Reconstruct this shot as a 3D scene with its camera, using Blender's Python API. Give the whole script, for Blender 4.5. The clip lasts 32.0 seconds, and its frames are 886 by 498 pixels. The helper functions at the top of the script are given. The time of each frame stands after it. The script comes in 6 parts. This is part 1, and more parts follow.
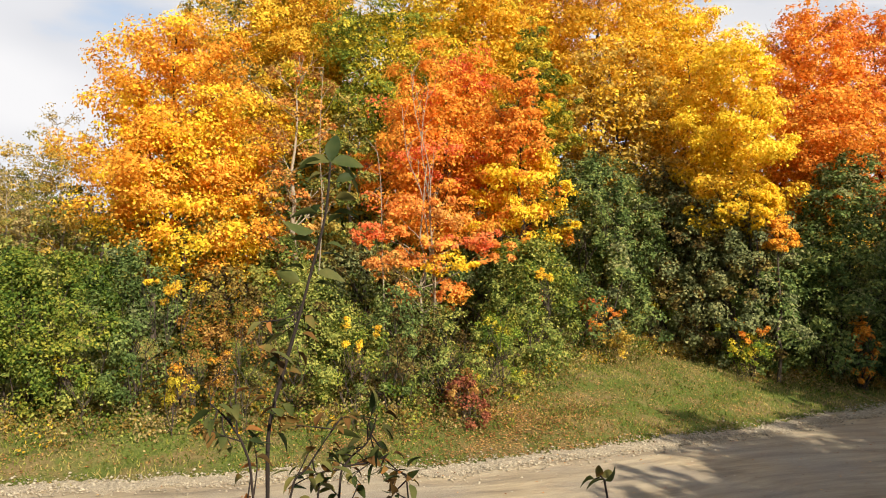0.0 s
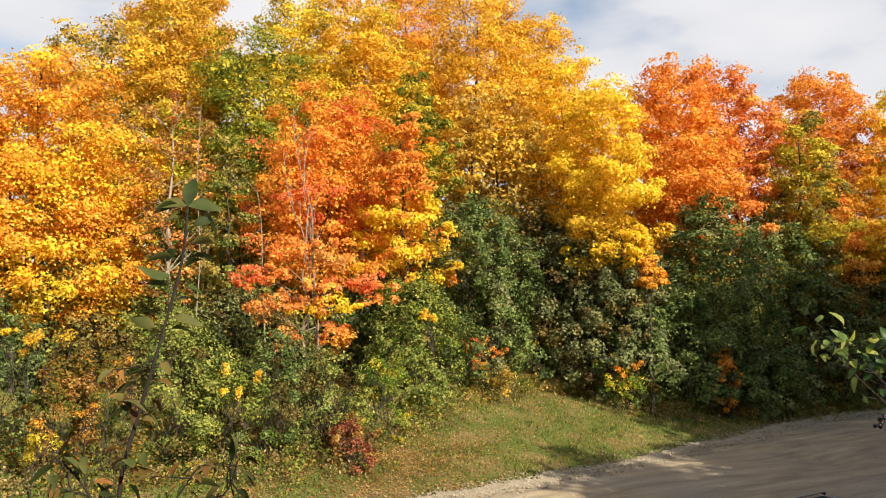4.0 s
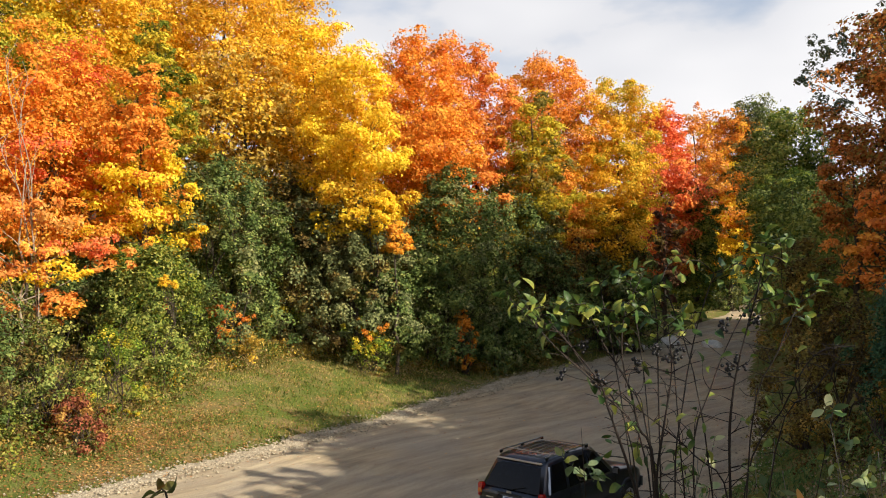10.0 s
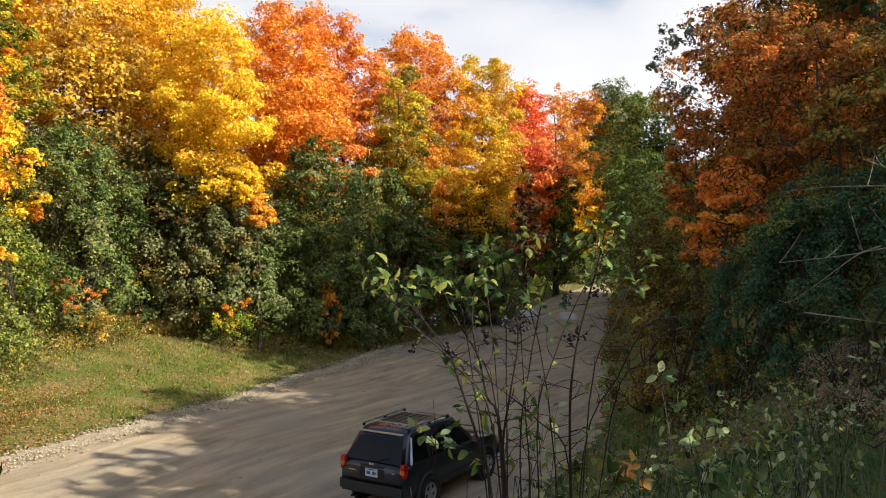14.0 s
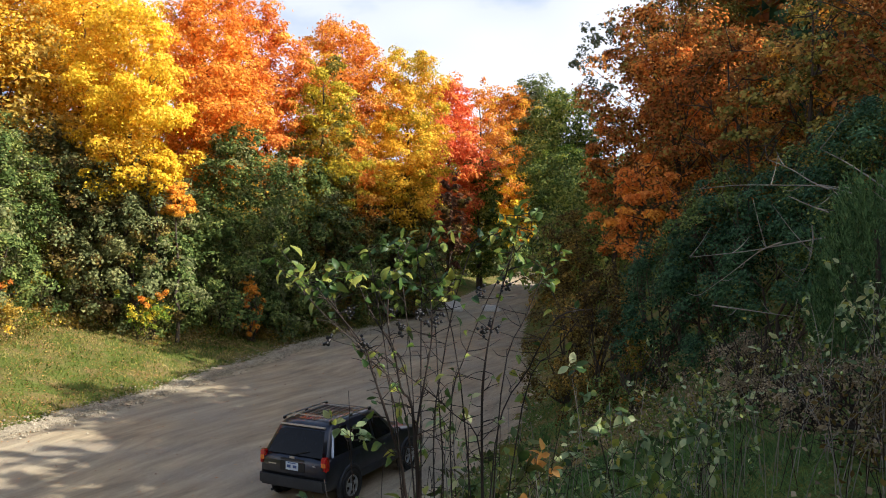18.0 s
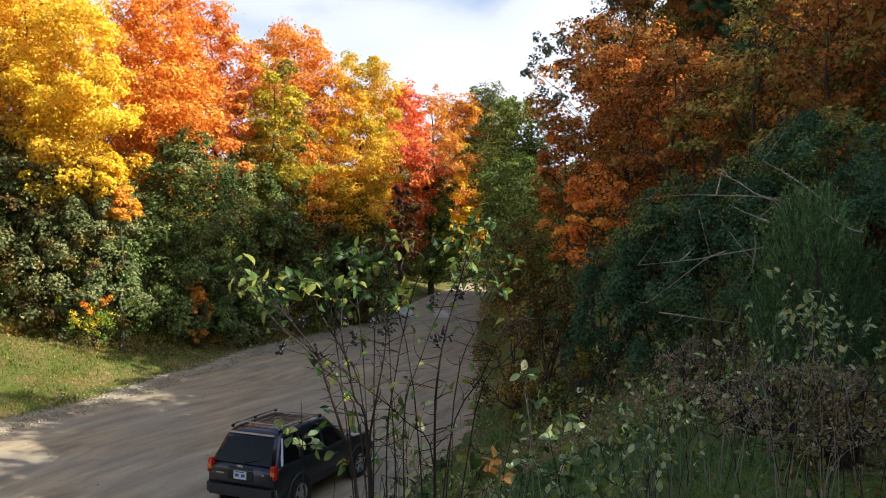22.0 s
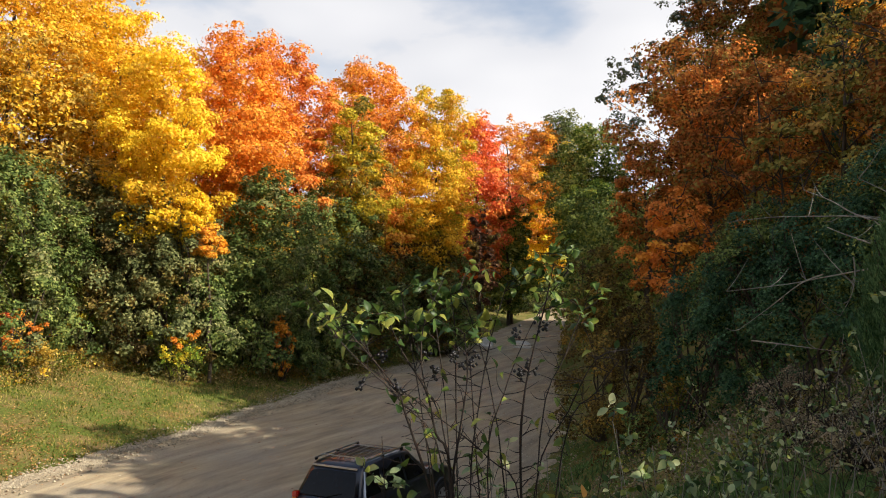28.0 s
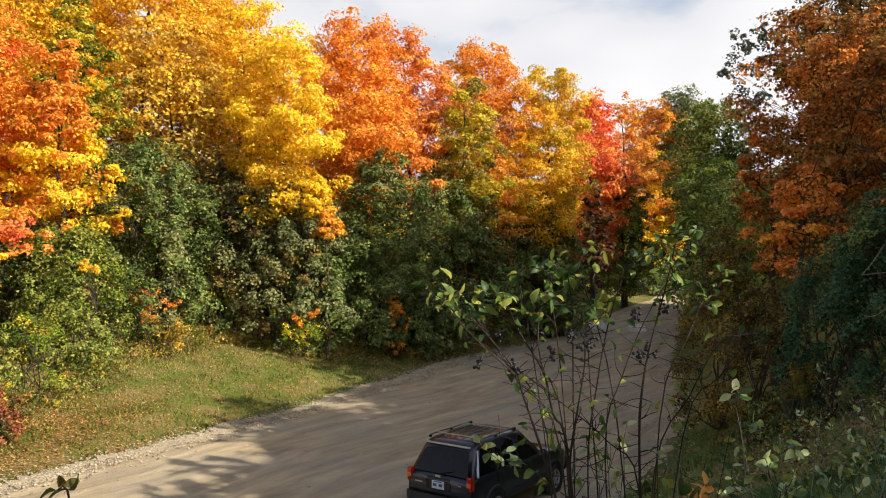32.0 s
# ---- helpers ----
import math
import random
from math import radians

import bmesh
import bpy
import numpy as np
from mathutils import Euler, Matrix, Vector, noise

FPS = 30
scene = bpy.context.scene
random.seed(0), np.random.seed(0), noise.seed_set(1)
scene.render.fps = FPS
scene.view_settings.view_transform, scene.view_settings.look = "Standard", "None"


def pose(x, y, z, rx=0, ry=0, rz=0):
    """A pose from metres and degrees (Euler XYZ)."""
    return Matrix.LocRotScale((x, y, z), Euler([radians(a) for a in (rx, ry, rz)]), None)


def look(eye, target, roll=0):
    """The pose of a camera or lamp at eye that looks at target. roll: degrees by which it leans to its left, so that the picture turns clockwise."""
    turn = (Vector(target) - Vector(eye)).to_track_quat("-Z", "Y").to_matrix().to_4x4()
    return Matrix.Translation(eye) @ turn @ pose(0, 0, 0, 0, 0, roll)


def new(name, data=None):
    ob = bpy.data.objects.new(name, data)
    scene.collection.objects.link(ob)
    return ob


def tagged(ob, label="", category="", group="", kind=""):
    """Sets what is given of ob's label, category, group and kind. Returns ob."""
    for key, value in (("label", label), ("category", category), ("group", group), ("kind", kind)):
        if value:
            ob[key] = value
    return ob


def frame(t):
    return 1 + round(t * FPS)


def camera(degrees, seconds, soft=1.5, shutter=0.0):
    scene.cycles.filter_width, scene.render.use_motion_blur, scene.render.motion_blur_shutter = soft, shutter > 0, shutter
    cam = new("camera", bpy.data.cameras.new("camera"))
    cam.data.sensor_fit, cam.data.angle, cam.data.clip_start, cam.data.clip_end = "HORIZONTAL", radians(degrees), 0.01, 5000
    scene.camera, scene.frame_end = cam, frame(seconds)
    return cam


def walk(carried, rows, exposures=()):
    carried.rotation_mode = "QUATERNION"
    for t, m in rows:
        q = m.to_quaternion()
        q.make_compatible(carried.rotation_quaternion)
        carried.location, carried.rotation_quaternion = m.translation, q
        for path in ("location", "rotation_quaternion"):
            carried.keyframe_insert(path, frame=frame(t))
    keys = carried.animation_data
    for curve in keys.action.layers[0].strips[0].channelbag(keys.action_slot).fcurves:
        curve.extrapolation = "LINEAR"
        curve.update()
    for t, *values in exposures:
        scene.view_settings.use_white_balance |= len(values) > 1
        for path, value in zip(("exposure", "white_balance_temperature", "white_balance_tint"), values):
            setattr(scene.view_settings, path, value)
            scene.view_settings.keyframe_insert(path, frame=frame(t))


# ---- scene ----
cam = camera(59.5, 32.0, soft=1.0)
# seconds, eye, turn to the left from +y, tilt up, lean: the camera is held in the hand and pans
PATH = [
    (0, (9.678, -13.393, 5.667), 67.833, 1.418, 0.972),
    (0.5, (9.670, -13.383, 5.669), 66.296, 1.755, 0.835),
    (1, (9.676, -13.382, 5.668), 65.231, 2.194, 0.906),
    (1.5, (9.671, -13.380, 5.670), 64.674, 2.374, 0.900),
    (2, (9.673, -13.383, 5.669), 64.375, 2.783, 0.891),
    (2.5, (9.691, -13.365, 5.669), 63.640, 3.575, 0.624),
    (3, (9.710, -13.370, 5.669), 62.429, 4.612, 0.231),
    (3.5, (9.724, -13.369, 5.663), 60.780, 4.789, 0.049),
    (5.5, (9.813, -13.290, 5.690), 55.322, 3.844, -0.331),
    (6, (9.821, -13.282, 5.683), 53.184, 3.780, -0.312),
    (6.5, (9.832, -13.272, 5.681), 51.128, 3.304, -0.313),
    (7, (9.834, -13.270, 5.681), 49.344, 2.945, -0.271),
    (7.5, (9.836, -13.254, 5.677), 48.213, 3.002, -0.291),
    (8, (9.833, -13.235, 5.674), 47.019, 2.881, -0.304),
    (8.5, (9.834, -13.224, 5.673), 45.479, 2.640, -0.172),
    (9, (9.835, -13.240, 5.676), 43.513, 2.706, -0.055),
    (9.5, (9.829, -13.247, 5.675), 42.256, 2.297, -0.303),
    (10, (9.822, -13.256, 5.675), 41.186, 1.862, -0.481),
    (10.5, (9.830, -13.274, 5.680), 39.931, 1.564, -0.585),
    (11, (9.833, -13.269, 5.680), 39.075, 1.545, -0.536),
    (11.5, (9.835, -13.260, 5.677), 37.276, 1.169, -0.477),
    (12, (9.844, -13.249, 5.676), 36.030, 0.998, -0.480),
    (12.5, (9.848, -13.249, 5.676), 34.502, 1.007, -0.384),
    (13, (9.848, -13.243, 5.676), 33.635, 0.935, -0.271),
    (13.5, (9.856, -13.242, 5.674), 32.193, 0.406, -0.194),
    (15.5, (9.909, -13.249, 5.683), 30.357, -0.896, -0.135),
    (16, (9.915, -13.257, 5.682), 29.145, -0.783, 0.040),
    (16.5, (9.914, -13.251, 5.681), 28.394, -0.770, 0.119),
    (17, (9.917, -13.259, 5.682), 27.614, -0.759, 0.190),
    (17.5, (9.923, -13.262, 5.682), 26.673, -0.744, 0.306),
    (18, (9.920, -13.255, 5.683), 25.820, -0.683, 0.344),
    (18.5, (9.921, -13.255, 5.688), 24.858, -0.829, 0.345),
    (19, (9.918, -13.259, 5.690), 24.190, -0.896, 0.314),
    (19.5, (9.919, -13.262, 5.694), 23.501, -0.757, 0.459),
    (20, (9.916, -13.262, 5.694), 23.119, -0.562, 0.524),
    (20.5, (9.917, -13.265, 5.698), 22.857, -0.414, 0.713),
    (21, (9.912, -13.272, 5.696), 22.650, -0.354, 0.794),
    (21.5, (9.911, -13.274, 5.695), 22.477, -0.358, 0.796),
    (22, (9.918, -13.275, 5.694), 22.248, -0.201, 0.695),
    (22.5, (9.920, -13.268, 5.695), 22.109, 0.309, 0.507),
    (23, (9.920, -13.259, 5.698), 23.398, 1.207, 0.013),
    (23.5, (9.916, -13.245, 5.702), 24.944, 1.943, -0.471),
    (24, (9.921, -13.240, 5.699), 25.209, 1.852, -1.140),
    (24.5, (9.920, -13.232, 5.702), 25.365, 2.316, -1.148),
    (26.5, (9.878, -13.181, 5.693), 24.949, 2.015, -1.091),
    (27, (9.875, -13.182, 5.693), 25.297, 2.028, -0.882),
    (27.5, (9.871, -13.188, 5.694), 26.697, 2.091, -0.570),
    (28, (9.870, -13.193, 5.695), 27.969, 2.038, -0.522),
    (28.5, (9.868, -13.190, 5.692), 29.472, 1.545, -0.564),
    (29, (9.867, -13.197, 5.692), 29.901, 1.245, -0.414),
    (29.5, (9.862, -13.195, 5.692), 31.037, 1.096, -0.228),
    (30, (9.861, -13.203, 5.693), 32.661, 1.222, -0.455),
    (30.5, (9.858, -13.200, 5.690), 33.992, 1.271, -0.407),
    (31, (9.862, -13.209, 5.693), 34.723, 1.210, -0.374),
    (31.5, (9.864, -13.216, 5.691), 35.404, 0.955, -0.324),
    (32, (9.864, -13.222, 5.692), 36.240, 0.727, -0.289),
]


def held(eye, yaw, tilt, lean):
    """A camera pose from an eye and degrees of turn, tilt and lean."""
    m = pose(*eye, 90 + tilt, 0, yaw)
    return m @ pose(0, 0, 0, 0, 0, lean)


walk(cam, [(t, held(e, y, p, r)) for t, e, y, p, r in PATH],
     exposures=[(0, 0.38, 6800, 10), (6.0, 0.42, 6800, 10), (13.0, 0.45, 6800, 10), (15.5, 0.62, 6200, 10), (22.5, 0.65, 6100, 10), (24.0, 0.46, 6700, 10), (32, 0.48, 6800, 10)])

# ---- world, sun ----
SUN_AZ, SUN_EL = radians(80), radians(31)  # clockwise from +y
world = bpy.data.worlds.new("world")
scene.world = world
world.use_nodes = True


def build_world():
    nt = world.node_tree
    nt.nodes.clear()
    out = nt.nodes.new("ShaderNodeOutputWorld")
    bg = nt.nodes.new("ShaderNodeBackground")
    sky = nt.nodes.new("ShaderNodeTexSky")
    sky.sky_type = "NISHITA"
    sky.sun_disc = False
    sky.sun_elevation, sky.sun_rotation = SUN_EL, SUN_AZ
    sky.air_density, sky.dust_density = 1.0, 1.5
    # broken cloud cover over the blue
    geo = nt.nodes.new("ShaderNodeTexCoord")
    mp = nt.nodes.new("ShaderNodeMapping")
    mp.inputs["Scale"].default_value = (1.0, 1.0, 2.4)
    nz = nt.nodes.new("ShaderNodeTexNoise")
    nz.inputs["Scale"].default_value, nz.inputs["Detail"].default_value = 2.2, 7
    nz.inputs["Roughness"].default_value = 0.5
    ramp = nt.nodes.new("ShaderNodeValToRGB")
    ramp.color_ramp.elements[0].position, ramp.color_ramp.elements[1].position = 0.30, 0.43
    nz2 = nt.nodes.new("ShaderNodeTexNoise")
    nz2.inputs["Scale"].default_value, nz2.inputs["Detail"].default_value = 2.2, 3
    shade = nt.nodes.new("ShaderNodeValToRGB")
    shade.color_ramp.elements[0].position, shade.color_ramp.elements[1].position = 0.30, 0.62
    shade.color_ramp.elements[0].color = (3.9, 4.1, 4.6, 1)
    shade.color_ramp.elements[1].color = (5.5, 5.6, 5.9, 1)
    mix = nt.nodes.new("ShaderNodeMix")
    mix.data_type = "RGBA"
    L = nt.links.new
    L(geo.outputs["Generated"], mp.inputs["Vector"])
    L(mp.outputs[0], nz.inputs["Vector"])
    L(mp.outputs[0], nz2.inputs["Vector"])
    L(nz.outputs["Fac"], ramp.inputs["Fac"])
    L(nz2.outputs["Fac"], shade.inputs["Fac"])
    # the cloud lies in banks towards the horizon, the zenith is clear
    sep = nt.nodes.new("ShaderNodeSeparateXYZ")
    L(geo.outputs["Generated"], sep.inputs[0])
    clear = nt.nodes.new("ShaderNodeMapRange")
    clear.interpolation_type = "SMOOTHSTEP"
    clear.inputs["From Min"].default_value, clear.inputs["From Max"].default_value = 0.38, 0.66
    clear.inputs["To Min"].default_value, clear.inputs["To Max"].default_value = 1.0, 0.12
    L(sep.outputs["Z"], clear.inputs["Value"])
    mul = nt.nodes.new("ShaderNodeMath")
    mul.operation = "MULTIPLY"
    L(ramp.outputs["Color"], mul.inputs[0])
    L(clear.outputs[0], mul.inputs[1])
    L(mul.outputs[0], mix.inputs["Factor"])
    L(sky.outputs[0], mix.inputs["A"])
    L(shade.outputs[0], mix.inputs["B"])
    L(mix.outputs["Result"], bg.inputs["Color"])
    bg.inputs["Strength"].default_value = 0.13
    L(bg.outputs[0], out.inputs["Surface"])


build_world()
sun = bpy.data.lights.new("sun", "SUN")
sun.energy, sun.angle, sun.color = 5.0, radians(0.5), (1.0, 0.92, 0.80)
sun_ob = new("sun", sun)
to_sun = Vector((math.sin(SUN_AZ) * math.cos(SUN_EL), math.cos(SUN_AZ) * math.cos(SUN_EL), math.sin(SUN_EL)))
sun_ob.matrix_world = look(to_sun * 60, (0, 0, 0))
scene.view_settings.exposure = 0.0


# ---- materials ----
def srgb(hexa):
    v = [int(hexa[i:i + 2], 16) / 255 for i in (0, 2, 4)]
    return tuple(c / 12.92 if c < 0.04045 else ((c + 0.055) / 1.055) ** 2.4 for c in v) + (1,)


def node_mat(name):
    m = bpy.data.materials.new(name)
    m.use_nodes = True
    nt = m.node_tree
    b = nt.nodes["Principled BSDF"]
    return m, nt, b, nt.links.new


def noise_node(nt, scale, detail=4, rough=0.55, vec=None):
    n = nt.nodes.new("ShaderNodeTexNoise")
    n.inputs["Scale"].default_value, n.inputs["Detail"].default_value = scale, detail
    n.inputs["Roughness"].default_value = rough
    if vec is None:
        vec = nt.nodes.new("ShaderNodeTexCoord").outputs["Object"]
    nt.links.new(vec, n.inputs["Vector"])
    return n


def ramp_node(nt, fac, stops):
    r = nt.nodes.new("ShaderNodeValToRGB")
    el = r.color_ramp.elements
    while len(el) < len(stops):
        el.new(0.5)
    for e, (p, c) in zip(el, stops):
        e.position, e.color = p, c
    nt.links.new(fac, r.inputs["Fac"])
    return r


def leaf_mat(name, colours, patch=0.5, through_light=0.45, vivid=1.0):
    """Thin leaves: colours drift from bough to bough and from leaf to leaf; light shines through them."""
    m = bpy.data.materials.new(name)
    m.use_nodes = True
    nt = m.node_tree
    nt.nodes.clear()
    L = nt.links.new
    out = nt.nodes.new("ShaderNodeOutputMaterial")
    geo = nt.nodes.new("ShaderNodeNewGeometry")
    n = noise_node(nt, patch, 3, 0.6, geo.outputs["Position"])
    add = nt.nodes.new("ShaderNodeMath")
    add.operation = "MULTIPLY_ADD"
    L(geo.outputs["Random Per Island"], add.inputs[0])
    add.inputs[1].default_value = 0.42
    L(n.outputs["Fac"], add.inputs[2])
    sub = nt.nodes.new("ShaderNodeMath")
    sub.operation = "SUBTRACT"
    L(add.outputs[0], sub.inputs[0])
    sub.inputs[1].default_value = 0.21
    k = len(colours)
    r = ramp_node(nt, sub.outputs[0], [(0.28 + 0.44 * i / max(k - 1, 1), c) for i, c in enumerate(colours)])
    hsv = nt.nodes.new("ShaderNodeHueSaturation")
    L(r.outputs[0], hsv.inputs["Color"])
    val = nt.nodes.new("ShaderNodeMapRange")
    L(geo.outputs["Random Per Island"], val.inputs["Value"])
    val.inputs["To Min"].default_value, val.inputs["To Max"].default_value = 0.82, 1.22
    hsv.inputs["Saturation"].default_value = vivid
    L(val.outputs[0], hsv.inputs["Value"])
    d = nt.nodes.new("ShaderNodeBsdfPrincipled")
    d.inputs["Roughness"].default_value = 0.6
    d.inputs["Specular IOR Level"].default_value = 0.12
    t = nt.nodes.new("ShaderNodeBsdfTranslucent")
    mx = nt.nodes.new("ShaderNodeMixShader")
    mx.inputs[0].default_value = through_light
    L(hsv.outputs[0], d.inputs["Base Color"])
    L(hsv.outputs[0], t.inputs["Color"])
    L(d.outputs[0], mx.inputs[1])
    L(t.outputs[0], mx.inputs[2])
    L(mx.outputs[0], out.inputs["Surface"])
    return m


PALETTE = {
    "brightgreen": ("66842a", "8ca032", "b2b440"),
    "russet": ("6e3826", "98543a", "b2704c"),
    "amber": ("dc921c", "f0ac2a", "f8c640"), "gold": ("dcac1e", "f0c02a", "f8d23e"), "ochre": ("c09420", "deb02c", "eec840"),
    "orange": ("e08822", "ec9e2e", "f4b63c"), "coral": ("d88438", "e8a048", "ecba5c"), "orangegold": ("e8862c", "efa83c", "f2cc50"),
    "yellow": ("eec41c", "f6d424", "fce044"), "straw": ("a88a30", "cca840", "dec05c"), "orangered": ("e68a1e", "f0a02c", "f6b83c"),
    "redorange": ("e0802c", "ec9438", "f2aa48"), "red": ("e26030", "ee7a3e", "f0924c"), "rust": ("8a5c28", "b0823c", "c8a050"),
    "rustorange": ("645022", "a46028", "c67a32", "9c8a42"), "tan": ("86764a", "a8965e", "c2aa70"), "olive": ("6a6a2e", "908a3e", "b49e4a"),
    "lime": ("a49c20", "ccb82c", "e8cc3c"), "leafgreen": ("5c7026", "86922e", "b2a834"), "green": ("465a2c", "5c7038", "728444", "90984e"), "midgreen": ("506228", "708038", "909846", "a8a44e"),
    "lightgreen": ("3e581e", "5c762a", "808e32", "a6a23e"), "darkgreen": ("2a4630", "406042", "567850"), "greygreen": ("5a643e", "70784a", "868c58", "9c9a62"),
    "mixed": ("4c5a20", "7a7428", "b07024"), "brownleaf": ("463a1e", "6a562a", "8c7c3a"), "maroon": ("4a3026", "62402e", "765a3c"),
    "tanleaf": ("7e6a30", "a0843a", "bc9844"), "darkleaf": ("505c46", "666e54", "7e8060"), "juniper": ("3e5c36", "527046", "6a8654"), "greyweed": ("6e624c", "8c7e62", "a8987a"),
}
SHADY = ("juniper", "green", "midgreen", "darkgreen", "greygreen", "brownleaf", "darkleaf", "mixed", "maroon", "greyweed")
LEAF = {k: leaf_mat("leaves_" + k, [srgb(c) for c in v], through_light=0.25 if k in SHADY else (0.45 if k == "rustorange" else 0.34), vivid=0.97) for k, v in PALETTE.items()}


def bark_mat(name, dark, light):
    m, nt, b, L = node_mat(name)
    tc = nt.nodes.new("ShaderNodeTexCoord")
    mp = nt.nodes.new("ShaderNodeMapping")
    mp.inputs["Scale"].default_value = (1, 1, 0.25)
    L(tc.outputs["Object"], mp.inputs["Vector"])
    n = noise_node(nt, 14, 6, 0.65, mp.outputs[0])
    r = ramp_node(nt, n.outputs["Fac"], [(0.3, srgb(dark)), (0.7, srgb(light))])
    L(r.outputs[0], b.inputs["Base Color"])
    b.inputs["Roughness"].default_value = 0.9
    bump = nt.nodes.new("ShaderNodeBump")
    bump.inputs["Strength"].default_value, bump.inputs["Distance"].default_value = 0.6, 0.03
    L(n.outputs["Fac"], bump.inputs["Height"])
    L(bump.outputs[0], b.inputs["Normal"])
    return m


BARK = bark_mat("bark", "2e261e", "5c5044")
BARK_PALE = bark_mat("pale_bark", "7a6c58", "b8aa92")
TWIG = bark_mat("twig_bark", "1e1712", "382c24")
STEM = bark_mat("grey_brown_stem", "241e1a", "443a32")


def ground_mat():
    """Grass with worn earthy patches and fallen leaves."""
    m, nt, b, L = node_mat("grassy_ground")
    big = noise_node(nt, 0.8, 6, 0.7)
    fine = noise_node(nt, 14, 5, 0.7)
    g = ramp_node(nt, fine.outputs["Fac"], [(0.25, srgb("3e4a20")), (0.5, srgb("606c32")), (0.75, srgb("868846"))])
    e = ramp_node(nt, fine.outputs["Fac"], [(0.3, srgb("6e5a38")), (0.7, srgb("a08a60"))])
    fac = ramp_node(nt, big.outputs["Fac"], [(0.43, (0, 0, 0, 1)), (0.62, (0.9, 0.9, 0.9, 1))])
    mix = nt.nodes.new("ShaderNodeMix")
    mix.data_type = "RGBA"
    L(fac.outputs[0], mix.inputs["Factor"])
    L(g.outputs[0], mix.inputs["A"])
    L(e.outputs[0], mix.inputs["B"])
    L(mix.outputs["Result"], b.inputs["Base Color"])
    b.inputs["Roughness"].default_value = 1.0
    b.inputs["Specular IOR Level"].default_value = 0.1
    bump = nt.nodes.new("ShaderNodeBump")
    bump.inputs["Strength"].default_value, bump.inputs["Distance"].default_value = 0.8, 0.06
    L(fine.outputs["Fac"], bump.inputs["Height"])
    L(bump.outputs[0], b.inputs["Normal"])
    return m


def road_mat():
    """Packed dirt and gravel with wheel marks along its length."""
    m, nt, b, L = node_mat("packed_dirt")
    tc = nt.nodes.new("ShaderNodeTexCoord")
    mp = nt.nodes.new("ShaderNodeMapping")
    mp.inputs["Scale"].default_value = (1.1, 0.17, 1)
    mp.inputs["Rotation"].default_value = (0, 0, radians(-6))
    L(tc.outputs["Object"], mp.inputs["Vector"])
    drift = noise_node(nt, 0.11, 2, 0.4)
    bend = nt.nodes.new("ShaderNodeVectorMath")
    bend.operation = "MULTIPLY_ADD"
    L(drift.outputs["Color"], bend.inputs[0])
    bend.inputs[1].default_value = (2.6, 0.8, 0)
    L(mp.outputs[0], bend.inputs[2])
    streak = noise_node(nt, 1.5, 8, 0.68, bend.outputs[0])
    patch = noise_node(nt, 0.3, 4, 0.5)
    fine = noise_node(nt, 30, 6, 0.8)
    a = ramp_node(nt, streak.outputs["Fac"], [(0.33, srgb("8a795e")), (0.5, srgb("b4a07e")), (0.68, srgb("d4c098"))])
    c = ramp_node(nt, fine.outputs["Fac"], [(0.3, srgb("565048")), (0.7, srgb("c8c0b0"))])
    mix = nt.nodes.new("ShaderNodeMix")
    mix.data_type = "RGBA"
    f = ramp_node(nt, patch.outputs["Fac"], [(0.4, (0.18, 0.18, 0.18, 1)), (0.65, (0.6, 0.6, 0.6, 1))])
    L(f.outputs[0], mix.inputs["Factor"])
    L(a.outputs[0], mix.inputs["A"])
    L(c.outputs[0], mix.inputs["B"])
    L(mix.outputs["Result"], b.inputs["Base Color"])
    b.inputs["Roughness"].default_value = 0.95
    b.inputs["Specular IOR Level"].default_value = 0.2
    bump = nt.nodes.new("ShaderNodeBump")
    bump.inputs["Strength"].default_value, bump.inputs["Distance"].default_value = 0.5, 0.03
    L(fine.outputs["Fac"], bump.inputs["Height"])
    bump2 = nt.nodes.new("ShaderNodeBump")
    bump2.inputs["Strength"].default_value, bump2.inputs["Distance"].default_value = 0.6, 0.12
    L(streak.outputs["Fac"], bump2.inputs["Height"])
    L(bump.outputs[0], bump2.inputs["Normal"])
    L(bump2.outputs[0], b.inputs["Normal"])
    return m


def stone_mat(name, dark, light):
    m, nt, b, L = node_mat(name)
    oi = nt.nodes.new("ShaderNodeNewGeometry")
    n = noise_node(nt, 9, 5, 0.6)
    r = ramp_node(nt, n.outputs["Fac"], [(0.3, srgb(dark)), (0.7, srgb(light))])
    hsv = nt.nodes.new("ShaderNodeHueSaturation")
    val = nt.nodes.new("ShaderNodeMapRange")
    L(oi.outputs["Random Per Island"], val.inputs["Value"])
    val.inputs["To Min"].default_value, val.inputs["To Max"].default_value = 0.65, 1.25
    L(val.outputs[0], hsv.inputs["Value"])
    L(r.outputs[0], hsv.inputs["Color"])
    L(hsv.outputs[0], b.inputs["Base Color"])
    b.inputs["Roughness"].default_value = 0.85
    return m


GROUND, ROAD = ground_mat(), road_mat()
STONE = stone_mat("pale_stone", "8c806a", "cabda2")
# paler than the gravel: the sun on the boulders is put into their colour
SUNLIT_BOULDER = stone_mat("sunlit_boulder_stone", "b4aea2", "e2dccf")


